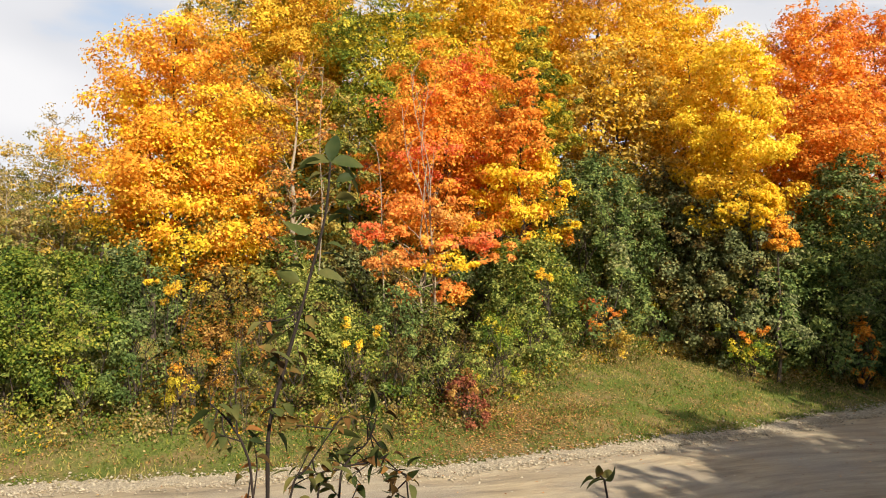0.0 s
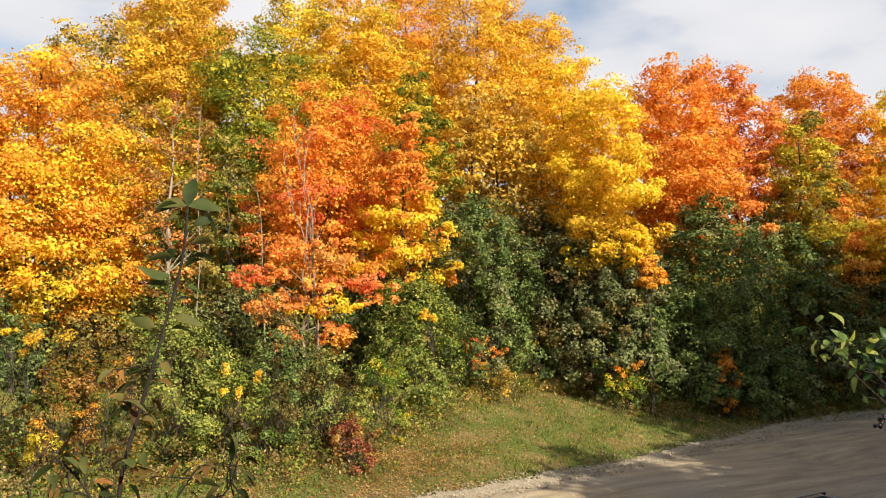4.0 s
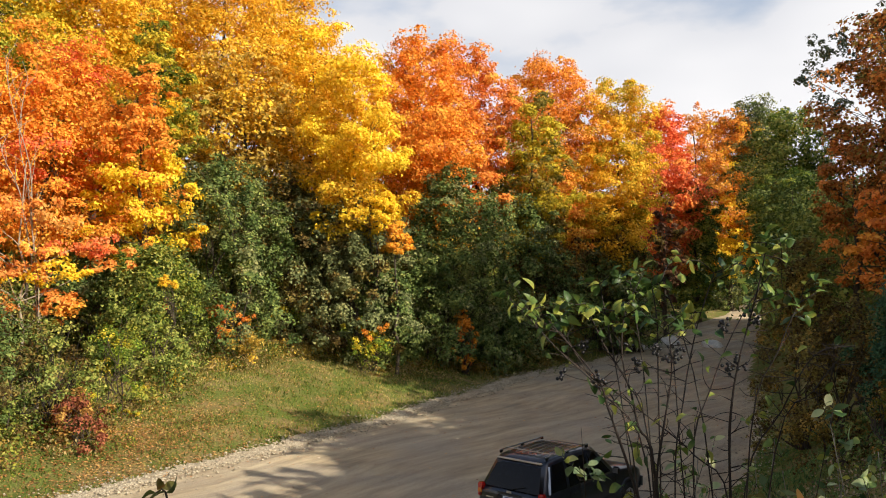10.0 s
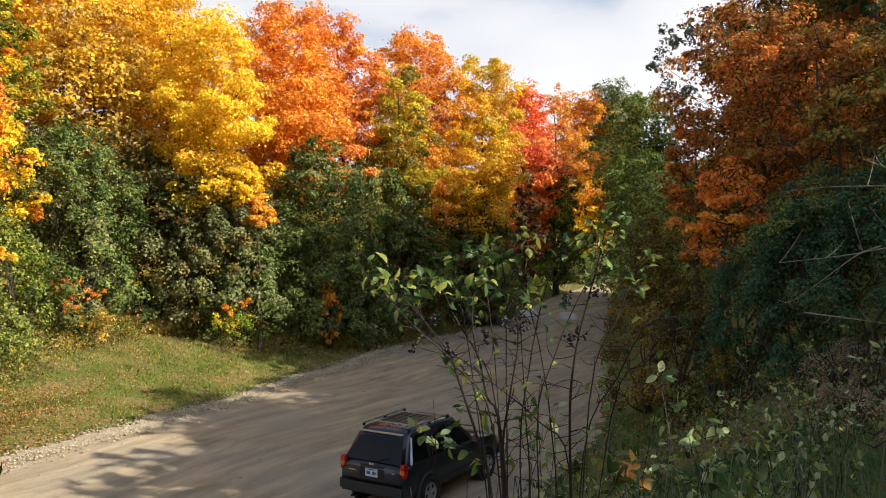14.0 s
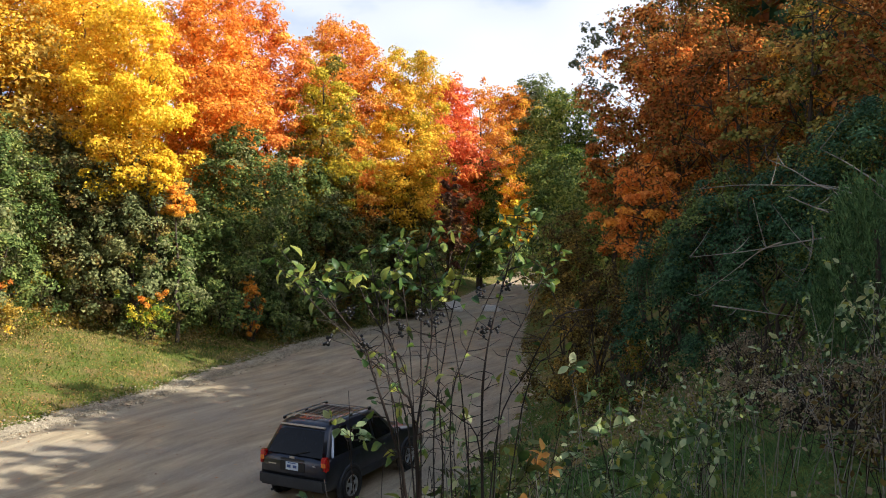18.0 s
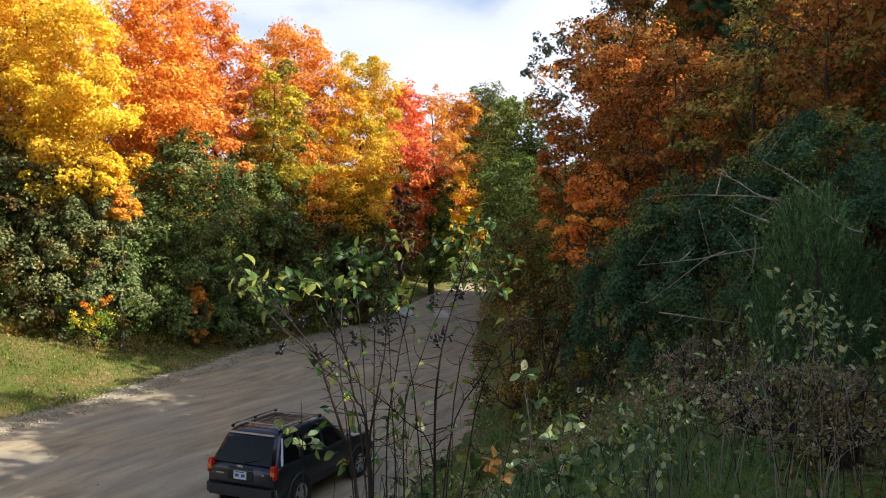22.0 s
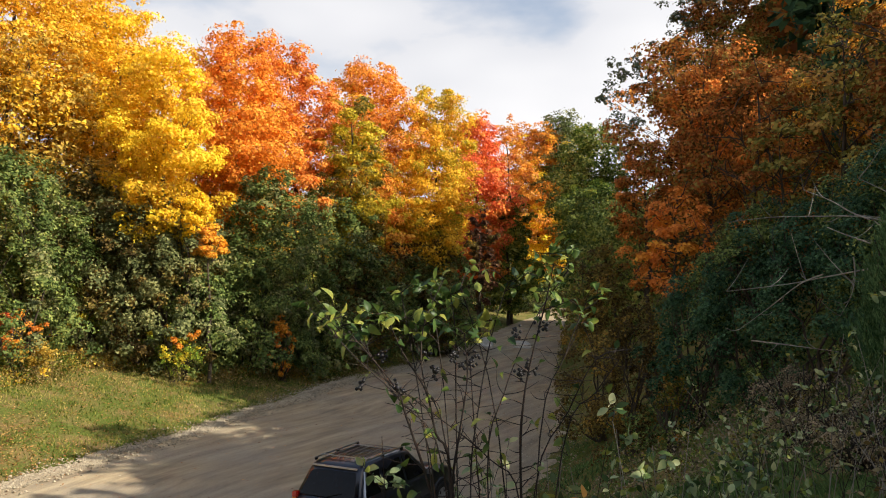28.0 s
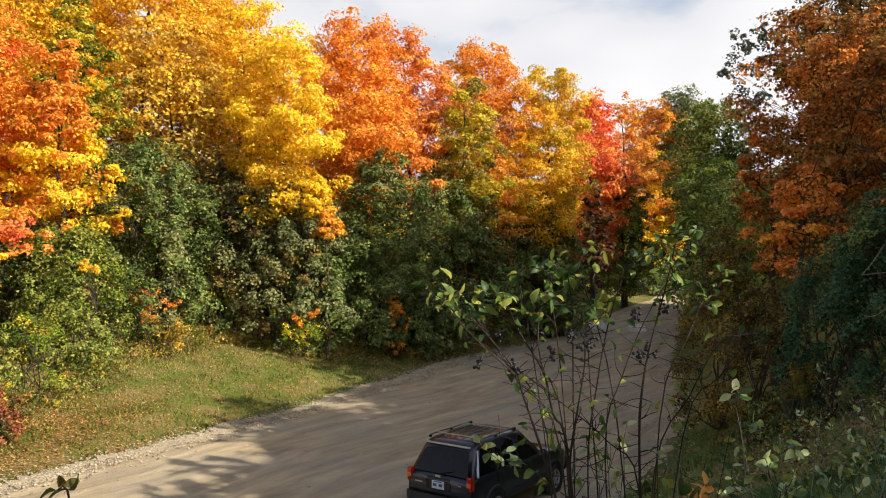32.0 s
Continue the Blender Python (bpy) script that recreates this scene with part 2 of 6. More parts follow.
# ---- terrain ----
LEFT_Y, LEFT_X = (-400, -60, -16, -10, -5, -2.5, 1.5, 7.6, 11, 16, 22, 33, 43, 60, 72, 82, 100, 400), (-60, -17, -12.2, -11.6, -10.7, -10.9, -11.4, -12.1, -12.9, -13.8, -15.3, -15.9, -17.5, -21.5, -23.6, -26.0, -31.5, -133)
RIGHT_Y, RIGHT_X = (-400, -60, -14, 0, 8, 13.3, 20, 28, 45, 99, 400), (-30, 0.5, 2.6, 2.8, 1.9, 0.6, -2.0, -5.0, -10.5, -28, -130)


def left_edge(y):
    return np.interp(y, LEFT_Y, LEFT_X)


def right_edge(y):
    return np.interp(y, RIGHT_Y, RIGHT_X)


def height(x, y):
    """The lie of the land: a track in a shallow valley, a grassy bank on one side and a steep slope on the other."""
    x, y = np.asarray(x, float), np.asarray(y, float)
    base = 0.02 * np.clip(y - 30, 0, 110)
    s, r = left_edge(y) - x, x - right_edge(y)
    bank = np.interp(s, (0, 0.6, 1.5, 11, 30, 80, 400), (0, 0.05, 0.22, 2.3, 4.2, 6, 8))
    hill = np.interp(r, (0, 0.8, 7.2, 18, 40, 90, 400), (0, 0.25, 3.95, 6.2, 8.5, 10, 12))
    wob = 0.10 * np.sin(x * 0.9 + 1.3 * np.sin(y * 0.37)) * np.sin(y * 0.71 + 0.5) + 0.05 * np.sin(x * 2.3 + y * 1.1)
    off = np.clip(np.maximum(s, r) / 1.5, 0, 1)
    return base + bank + hill + wob * off


def part(name, data, material, parent, label=""):
    """Links a bmesh or a mesh as one mesh object under a thing or a part."""
    if isinstance(data, bmesh.types.BMesh):
        me = bpy.data.meshes.new(name)
        data.to_mesh(me)
        data.free()
    else:
        me = data
    if material is not None and not me.materials:
        me.materials.append(material)
    ob = new(name, me)
    ob.parent = parent
    if label:
        ob["label"] = label
    return ob


def fast_mesh(name, verts, faces, smooth=False):
    """A mesh from arrays; all faces have the same number of corners."""
    me = bpy.data.meshes.new(name)
    verts, faces = np.asarray(verts, np.float32), np.asarray(faces, np.int32)
    k = faces.shape[1]
    me.vertices.add(len(verts))
    me.vertices.foreach_set("co", verts.ravel())
    me.loops.add(faces.size)
    me.loops.foreach_set("vertex_index", faces.ravel())
    me.polygons.add(len(faces))
    me.polygons.foreach_set("loop_start", np.arange(0, faces.size, k, dtype=np.int32))
    me.polygons.foreach_set("loop_total", np.full(len(faces), k, np.int32))
    if smooth:
        me.polygons.foreach_set("use_smooth", np.ones(len(faces), bool))
    me.update(calc_edges=True)
    return me


def grid_faces(nu, nv):
    i, j = np.meshgrid(np.arange(nu - 1), np.arange(nv - 1), indexing="ij")
    a = (i * nv + j).ravel()
    return np.stack([a, a + nv, a + nv + 1, a + 1], 1)


def spread(near0, near1, step, far):
    mid = np.arange(near0, near1 + step, step)
    grow = np.cumsum(step * 1.25 ** np.arange(1, 40))
    grow = grow[grow < far]
    return np.r_[(near0 - grow)[::-1], mid, near1 + step + grow]


def build_ground():
    xs, ys = spread(-40, 24, 0.4, 1800), spread(-26, 60, 0.5, 1800)
    X, Y = np.meshgrid(xs, ys, indexing="ij")
    Z = height(X, Y)
    on_road = (X > left_edge(Y) + 0.35) & (X < right_edge(Y) - 0.35)
    Z = np.where(on_road, Z - 0.06, Z)
    me = fast_mesh("ground", np.stack([X.ravel(), Y.ravel(), Z.ravel()], 1), grid_faces(len(xs), len(ys)), True)
    me.materials.append(GROUND)
    tagged(new("ground", me), "grassy valley floor with fallen leaves", "ground", kind="structure")
    ys = np.r_[np.arange(-120, -26, 4), np.arange(-26, 60, 0.4), np.arange(60, 200, 4)]
    us = np.linspace(0, 1, 41)
    rng = np.random.default_rng(3)
    jl, jr = rng.normal(0, 0.12, len(ys)), rng.normal(0, 0.15, len(ys))
    lx, rx = left_edge(ys) + jl, right_edge(ys) + jr
    X = lx[:, None] + (rx - lx)[:, None] * us
    Y = np.repeat(ys[:, None], 41, 1)
    Z = height(X, Y) + 0.012 + 0.03 * np.sin(us * math.pi)
    me = fast_mesh("road", np.stack([X.ravel(), Y.ravel(), Z.ravel()], 1), grid_faces(len(ys), 41), True)
    me.materials.append(ROAD)
    tagged(new("road", me), "wide unpaved track of packed dirt and gravel", "road", kind="structure")


build_ground()


# ---- plants ----
def leaf_cards(rng, pos, out, size, wide=0.62, up=0.35, wild=1.5, tri=False):
    """Folded four-cornered leaves at pos, turned outwards and up with much scatter."""
    n = len(pos)
    nor = out + np.array([0, 0, up]) + rng.normal(0, wild * 0.6, (n, 3))
    nor /= np.linalg.norm(nor, axis=1, keepdims=True) + 1e-9
    u = np.cross(nor, rng.normal(0, 1, (n, 3)))
    u /= np.linalg.norm(u, axis=1, keepdims=True) + 1e-9
    v = np.cross(nor, u)
    L = (size * rng.uniform(0.65, 1.35, n))[:, None]
    W = L * wide
    if tri:
        bend = nor * L * rng.uniform(-0.2, 0.3, n)[:, None]
        verts = np.stack([pos - u * L * 0.4 + v * W * 0.55, pos - u * L * 0.4 - v * W * 0.55, pos + u * L * 0.6 + bend], 1)
        return verts.reshape(-1, 3), np.arange(3 * n).reshape(-1, 3)
    bend = nor * L * rng.uniform(-0.05, 0.22, n)[:, None]
    verts = np.stack([pos - u * L / 2, pos + v * W / 2 + bend, pos + u * L / 2, pos - v * W / 2 + bend], 1)
    return verts.reshape(-1, 3), np.arange(4 * n).reshape(-1, 4)


def tube(rng, a, b, r0, r1, sides=6, rings=4, wobble=0.06):
    """A bent tapered limb from a to b."""
    a, b = np.asarray(a, float), np.asarray(b, float)
    d = b - a
    ln = np.linalg.norm(d) + 1e-9
    side = np.cross(d / ln, (0.31, 0.77, 0.55))
    side /= np.linalg.norm(side) + 1e-9
    up = np.cross(d / ln, side)
    t = np.linspace(0, 1, rings + 1)
    off = rng.normal(0, wobble * ln, (2, rings + 1)) * np.sin(t * math.pi)
    mid = a + d * t[:, None] + side * off[0][:, None] + up * off[1][:, None]
    r = r0 + (r1 - r0) * t
    ang = np.linspace(0, 2 * math.pi, sides, endpoint=False)
    ring = np.cos(ang)[:, None] * side + np.sin(ang)[:, None] * up
    v = mid[:, None] + ring[None] * r[:, None, None]
    i, j = np.meshgrid(np.arange(rings), np.arange(sides), indexing="ij")
    p, q = (i * sides + j).ravel(), (i * sides + (j + 1) % sides).ravel()
    return v.reshape(-1, 3), np.stack([p, q, q + sides, p + sides], 1), mid


def joined(name, pieces, smooth=True):
    vs, fs, k = [], [], 0
    for v, f in pieces:
        vs.append(v)
        fs.append(f + k)
        k += len(v)
    return fast_mesh(name, np.concatenate(vs), np.concatenate(fs), smooth)


COUNT = [0]
SECOND = {"brightgreen": "lime", "russet": "rust", "leafgreen": "lime", "amber": "gold", "gold": "yellow", "orange": "redorange", "orangegold": "yellow", "orangered": "orangegold", "redorange": "orange", "rustorange": "redorange",
          "lime": "gold", "ochre": "gold", "yellow": "gold", "straw": "ochre", "coral": "orange", "rust": "amber", "tan": "straw", "olive": "rust", "red": "coral",
          "lightgreen": "midgreen", "midgreen": "lightgreen", "green": "greygreen", "greygreen": "brownleaf", "mixed": "tanleaf", "darkgreen": "green",
          "brownleaf": "tanleaf", "greyweed": "brownleaf", "tanleaf": "lime", "darkleaf": "olive", "maroon": "brownleaf"}


def clumps_in(rng, n, c, rad, fill=0.35):
    """Clump centres in an uneven ellipsoid, most of them near its skin, and the ways outward."""
    d = rng.normal(0, 1, (n, 3))
    d /= np.linalg.norm(d, axis=1, keepdims=True)
    k = rng.uniform(fill, 1, n) ** 0.6
    ph = rng.uniform(0, 6.3, 6)
    lump = 1 + 0.16 * np.sin(3 * np.arctan2(d[:, 1], d[:, 0]) + ph[0] + 2 * d[:, 2]) + 0.13 * np.sin(5.3 * d[:, 2] + ph[1] + 2 * np.arctan2(d[:, 1], d[:, 0]))
    return c + d * (k * lump)[:, None] * rad, d


def puff_leaves(rng, cen, out, cr, per, size, flat=0.6, wild=0.45, up=0.45, tri=True, wide=0.85, stray=0.14):
    """Leaves on the upper and outer skin of small puffs; each puff shades as one body with a ragged rim."""
    n = len(cen) * per
    C, O, R = np.repeat(cen, per, 0), np.repeat(out, per, 0), np.repeat(cr, per)[:, None]
    d = rng.normal(0, 1, (n, 3)) + O * 0.7 + (0, 0, 0.3)
    d /= np.linalg.norm(d, axis=1, keepdims=True) + 1e-9
    k = rng.uniform(0.55, 1.05, (n, 1)) + (rng.random((n, 1)) < stray) * rng.uniform(0, 0.7, (n, 1))
    pos = C + d * k * R * (1, 1, flat)
    pos[:, 2] -= 0.10 * R[:, 0] * k[:, 0] ** 2
    nor = d * 0.75 + O * 0.35 + (0, 0, up) + rng.normal(0, wild, (n, 3))
    return leaf_cards(rng, pos, nor, size, wide, 0.0, 0.02, tri=tri)


def crown_width(s, point):
    """Half width of a crown at the share s of its height, drawn in towards the top by point."""
    s = np.clip(s, 0.0, 1.0)
    e = np.abs((s - 0.42) / np.where(s > 0.42, 0.58, 0.42))
    return (1 - np.minimum(e, 0.999) ** 2.5) ** 0.5 * (1 - 0.38 * point * np.clip((s - 0.42) / 0.58, 0, 1))


def tree(x, y, top, low, r, palette, label, dens=1.0, leaf=0.105, bark=None, drop=0.3, wide=1.1, limbs=12, second=None, share=0.25, grade=0.0, point=0.4, flat=0.6, sparse=1.0):
    """A broad-leaved tree: trunk, rising boughs and a crown of leafy puffs along them."""
    COUNT[0] += 1
    rng = np.random.default_rng(1000 + COUNT[0])
    g = float(height(x, y))
    bark = bark or BARK
    root = tagged(new("tree"), label, "tree")
    root.location = (x, y, g)
    top, low = top - g + 0.15, max((low - g) * (1 - drop), 0.6)
    h = top - low
    far = math.hypot(x - 9.7, y + 13.3)
    r = r * wide * (1.13 if far > 43 else 1)
    area = 4 * math.pi * (r * r * h / 2) ** (2 / 3)
    tr = 0.03 * top ** 0.85 * 0.5
    lean = rng.normal(0, 0.03, 2) * top
    tip = np.array([lean[0], lean[1], low + h * 0.8])
    # boughs rise from the trunk to the crown's skin and spread into fans of puffs
    count = 10 + int(area / 6)
    boughs, cen, out = [], [], []
    turn0, ph = rng.uniform(0, 6.28), rng.uniform(0, 6.28, 3)
    for i in range(count):
        s = 0.03 + 0.95 * (i + rng.uniform(0.0, 1.0)) / count
        a = turn0 + i * 2.4 + rng.normal(0, 0.3)
        lump = 1 + 0.14 * math.sin(2 * a + ph[0] + 5 * s) + 0.12 * math.sin(11 * s + ph[1] + a)
        reach = r * float(crown_width(s, point)) * lump * rng.choice((0.7, 0.9, 1.0, 1.08))
        end = np.array([math.cos(a) * reach + lean[0] * s, math.sin(a) * reach + lean[1] * s, low + h * s])
        z0 = float(np.clip(end[2] - reach * rng.uniform(0.4, 1.0), 0.55 * low, tip[2]))
        start = np.array([lean[0], lean[1], 0]) * (z0 / tip[2]) + (0, 0, z0)
        boughs.append((start, end))
        m = max(3, int(1.75 * area * dens / count * (0.4 + 0.8 * reach / r)))
        k = np.sqrt(rng.uniform(0.10, 1.0, m))
        along = (end - start) / (np.linalg.norm(end - start) + 1e-9)
        across = np.array([-math.sin(a), math.cos(a), 0])
        w = (0.25 + 0.30 * reach) * (1.15 - 0.7 * k)
        p = start + (end - start) * k[:, None] + across * (rng.normal(0, 1, m) * w)[:, None] + (0, 0, 1) * (rng.normal(0, 0.22 * flat, m) * (0.6 + 0.2 * r))[:, None]
        cen.append(p)
        o = np.array([math.cos(a), math.sin(a), 0.25 + 0.9 * max(s - 0.5, 0)]) + along * 0.3
        out.append(np.tile(o / np.linalg.norm(o), (m, 1)) * k[:, None])
    m = int(0.5 * area * dens * (0.3 if sparse < 1 else 1))
    p, d = clumps_in(rng, m, np.array([lean[0] * 0.5, lean[1] * 0.5, low + 0.47 * h]), np.array([r, r, 0.5 * h]) * 0.74, 0.2)
    cen, out = np.concatenate(cen + [p]), np.concatenate(out + [d * 0.7])
    keep = cen[:, 2] < top + 0.15
    cen, out = cen[keep], out[keep]
    near = far < 30 and x > right_edge(y)
    if near:
        size, per, tri = leaf * 0.9, 85, False
    elif far < 43:
        size, per, tri = leaf * 1.18, 100, True
    elif far < 62:
        size, per, tri = leaf * 1.4, 72, True
    else:
        size, per, tri = leaf * 2.1, 46, True
    per = max(8, int(per * sparse))
    cr = np.clip(r * 0.19, 0.28, 0.72) * rng.uniform(0.6, 1.45, len(cen))
    v, f = puff_leaves(rng, cen, out, cr, per, size, flat, 0.5, 0.45, tri)
    me = fast_mesh("crown", v, f)
    me.materials.append(LEAF[palette])
    me.materials.append(LEAF[second or SECOND[palette]])
    s = (cen[:, 2] - low) / h
    drift = 0.35 * np.sin(cen[:, 0] * 1.1 + ph[0]) * np.sin(cen[:, 1] * 1.2 + ph[1]) + 0.25 * np.sin(cen[:, 2] * 1.3 + ph[2])
    pick = (rng.random(len(cen)) < share + grade * (0.5 - s) + drift * 0.8).astype(np.int32)
    me.polygons.foreach_set("material_index", np.repeat(pick, per))
    part("crown", me, None, root)
    v, f, mid = tube(rng, (0, 0, -0.2), tip, tr * 1.25, tr * 0.2, 9, 9, 0.012)
    part("trunk", fast_mesh("trunk", v, f, True), bark, root)
    order = rng.permutation(len(boughs))[:limbs]
    for q in order:
        start, end = boughs[q]
        hz = start[2] / tip[2]
        at = mid[int(np.clip(round(hz * 9), 1, 9))]
        v, f, lm = tube(rng, at, start + (end - start) * 0.75, tr * 0.42 * (1.15 - hz), 0.012, 5, 5, 0.04)
        pieces = [(v, f)]
        for _ in range(4):
            v, f, _ = tube(rng, lm[rng.integers(2, 5)], start + (end - start) * 0.92 + rng.normal(0, 0.3, 3), 0.02, 0.006, 4, 3, 0.06)
            pieces.append((v, f))
        part("limb", joined("limb", pieces), bark, root)
    return root


def layered_maple(x, y, label, trunk, sprays, bark, thick=0.24):
    """A young understorey maple: a thin trunk that bears flat, level sprays of leaves."""
    COUNT[0] += 1
    rng = np.random.default_rng(3000 + COUNT[0])
    g = float(height(x, y))
    root = tagged(new("tree"), label, "tree")
    root.location = (x, y, g)
    v, f, mid = tube(rng, (0, 0, -0.2), (*trunk[:2], trunk[2] - g), 0.055, 0.015, 7, 9, 0.02)
    part("trunk", fast_mesh("trunk", v, f, True), bark, root)
    leaves, tones = [], []
    names = sorted({q[5] for q in sprays})
    for dx, dy, z, rx, ry, palette in sprays:
        c = np.array([dx, dy, z - g])
        m = int(6 + 9 * rx * ry)
        q = rng.normal(0, 0.5, (m, 3)) * (rx, ry, thick)
        cen = c + q
        cen[:, 2] -= 0.06 * (q[:, 0] ** 2 + q[:, 1] ** 2)
        out = q / (np.linalg.norm(q, axis=1, keepdims=True) + 0.3) + (0.2, -0.2, 0)
        leaves.append(puff_leaves(rng, cen, out, rng.uniform(0.16, 0.34, m), 42, 0.115, 0.65, 0.5, 0.6, True))
        tones += [names.index(palette)] * (m * 42)
        zs = np.clip((c[2] - 0.35 * math.hypot(dx, dy)) / (trunk[2] - g), 0.1, 1)
        v, f, _ = tube(rng, mid[int(zs * 9)], c, 0.022, 0.008, 5, 4, 0.04)
        part("limb", fast_mesh("limb", v, f, True), bark, root)
    me = joined("crown", leaves, False)
    for k in names:
        me.materials.append(LEAF[k])
    me.polygons.foreach_set("material_index", np.array(tones, np.int32))
    part("crown", me, None, root)
    return root


def bush(x, y, top, low, r, palette, label, dens=1.0, leaf=0.105, wide=1.2, bare=0, sprig=False, second=None, share=0.22):
    """A shrub that branches from the ground, with leaves down to the grass."""
    COUNT[0] += 1
    rng = np.random.default_rng(5000 + COUNT[0])
    g = float(height(x, y))
    root = tagged(new("shrub"), label, "shrub")
    root.location = (x, y, g)
    h = max(top - g, 0.5)
    r = r * wide
    far = math.hypot(x - 9.7, y + 13.3)
    area = 2 * math.pi * (r * r * h) ** (2 / 3)
    if sprig:
        # loose sprays at the ends of a few arching shoots
        ends = rng.normal(0, 1, (7, 3)) * (r * 0.75, r * 0.75, 0.28 * max(top - low, 0.3))
        cen = np.repeat(ends, 4, 0)[:max(8, int(12 * dens + area))]
        cen = cen + rng.normal(0, 0.16 * r, cen.shape) + (0, 0, max(0.5 * (low + top) - g, 0.2))
        out = np.tile((0.2, -0.2, 0.4), (len(cen), 1)) + rng.normal(0, 0.3, cen.shape)
    else:
        # a lumpy dome of leafy shoots, drawn out into uneven upright tips
        n = int((4.2 if far < 26 and x > right_edge(y) else 2.0) * dens * area) + 10
        a, u = rng.uniform(0, 6.28, n), rng.uniform(0, 1, n) ** 0.9
        ph = rng.uniform(0, 6.28, 4)
        lump = 1 + 0.22 * np.sin(3 * a + ph[0] + 3 * u) + 0.18 * np.sin(7 * u + ph[1] + 2 * a) + 0.15 * np.sin(7 * a + ph[2] - 9 * u)
        w = (1 - u ** 3.2) ** 0.5 * (0.82 + 0.18 * np.sin(math.pi * np.clip(u * 1.4, 0, 1)))
        k = rng.uniform(0.35, 1, n) ** 0.5
        cen = np.stack([np.cos(a) * w * r * k * lump, np.sin(a) * w * r * k * lump, 0.05 * h + u * h * (0.84 + 0.14 * lump) * (0.8 + 0.2 * k)], 1)
        out = np.stack([np.cos(a) * w, np.sin(a) * w, 0.8 * u ** 1.5], 1)
        tips = 4 + int(area / 9)
        ta, tk = rng.uniform(0, 6.28, tips), np.sqrt(rng.uniform(0, 0.8, tips))
        for b, q in zip(ta, tk):
            z = h * (1 - q ** 2.4) ** 0.4
            m = 4
            t = np.linspace(0.72, 1.05, m)
            cen = np.concatenate([cen, np.stack([np.cos(b) * q * r * t, np.sin(b) * q * r * t, z * t], 1) + rng.normal(0, 0.06 * r, (m, 3))])
            out = np.concatenate([out, np.tile((math.cos(b) * q, math.sin(b) * q, 0.6), (m, 1))])
    size = leaf * np.clip(far / 32, 0.32, 1.6) * (0.8 if sprig else 1)
    cr = np.clip(r * 0.2, 0.1, 0.42)
    per = 44 if sprig else int(np.clip(0.8 * 4 * cr * cr / (0.41 * size * size), 30, 200))
    cr = cr * rng.uniform(0.6, 1.4, len(cen))
    v, f = puff_leaves(rng, cen, out, cr, per, size, 0.85, 0.55, 0.5, far > 13, 0.8, 0.26)
    # no leaf lies under the ground; those near it follow its slope
    n = len(v) // (len(cen) * per)
    lie = (height(x + v[:, 0], y + v[:, 1]) - g).reshape(-1, n).mean(1)
    mz = v[:, 2].reshape(-1, n).mean(1)
    v[:, 2] += np.repeat(np.maximum(mz + 0.4 * lie, lie + 0.05) - mz, n)
    me = fast_mesh("foliage", v, f)
    me.materials.append(LEAF[palette])
    me.materials.append(LEAF[second or SECOND[palette]])
    drift = 0.3 * np.sin(cen[:, 0] * 1.7 + x) * np.sin(cen[:, 2] * 1.5 + y)
    me.polygons.foreach_set("material_index", np.repeat((rng.random(len(cen)) < share + drift).astype(np.int32), per))
    part("foliage", me, None, root)
    for q in cen[rng.permutation(len(cen))[:3 if sprig else 10 + bare]]:
        v, f, lm = tube(rng, rng.normal(0, 0.12 * r, 3) * (1, 1, 0), q * 1.04, 0.012 if sprig else 0.016 + 0.004 * h, 0.006, 5, 5, 0.06)
        pieces = [(v, f)]
        for _ in range(3):
            v, f, _ = tube(rng, lm[3], q * 1.05 + rng.normal(0, 0.3 * r, 3), 0.012, 0.004, 4, 3, 0.08)
            pieces.append((v, f))
        part("stem", joined("stem", pieces), STEM if bare else BARK, root)
    return root


def woods(name, label, spots, palette, rng, leaf=0.40, per=42, thick=0.28):
    """Trees deep in the wood that nobody could count: crowns over thin trunks, joined."""
    if not spots:
        return
    pos, outs, trunks = [], [], []
    for x, y, h, r in spots:
        g = float(height(x, y))
        n = int(thick * 4 * math.pi * (r * r * h / 2) ** (2 / 3))
        cen, out = clumps_in(rng, n, np.array([x, y, g + h * 0.55]), np.array([r, r, h * 0.46]), 0.4)
        pos.append(np.repeat(cen, per, 0) + rng.normal(0, 1, (n * per, 3)) * np.array([0.75, 0.75, 0.5]))
        outs.append(np.repeat(out, per, 0) * 0.8)
        v, f, _ = tube(rng, (x, y, g - 0.2), (x + rng.normal(0, 0.3), y + rng.normal(0, 0.3), g + h * 0.8), 0.16, 0.05, 6, 4, 0.02)
        trunks.append((v, f))
    v, f = leaf_cards(rng, np.concatenate(pos), np.concatenate(outs), leaf, 0.9, tri=True)
    root = tagged(new(name), label, "woods", kind="stuff")
    part("foliage", fast_mesh("foliage", v, f), LEAF[palette], root)
    part("trunk", joined("trunk", trunks), BARK, root)


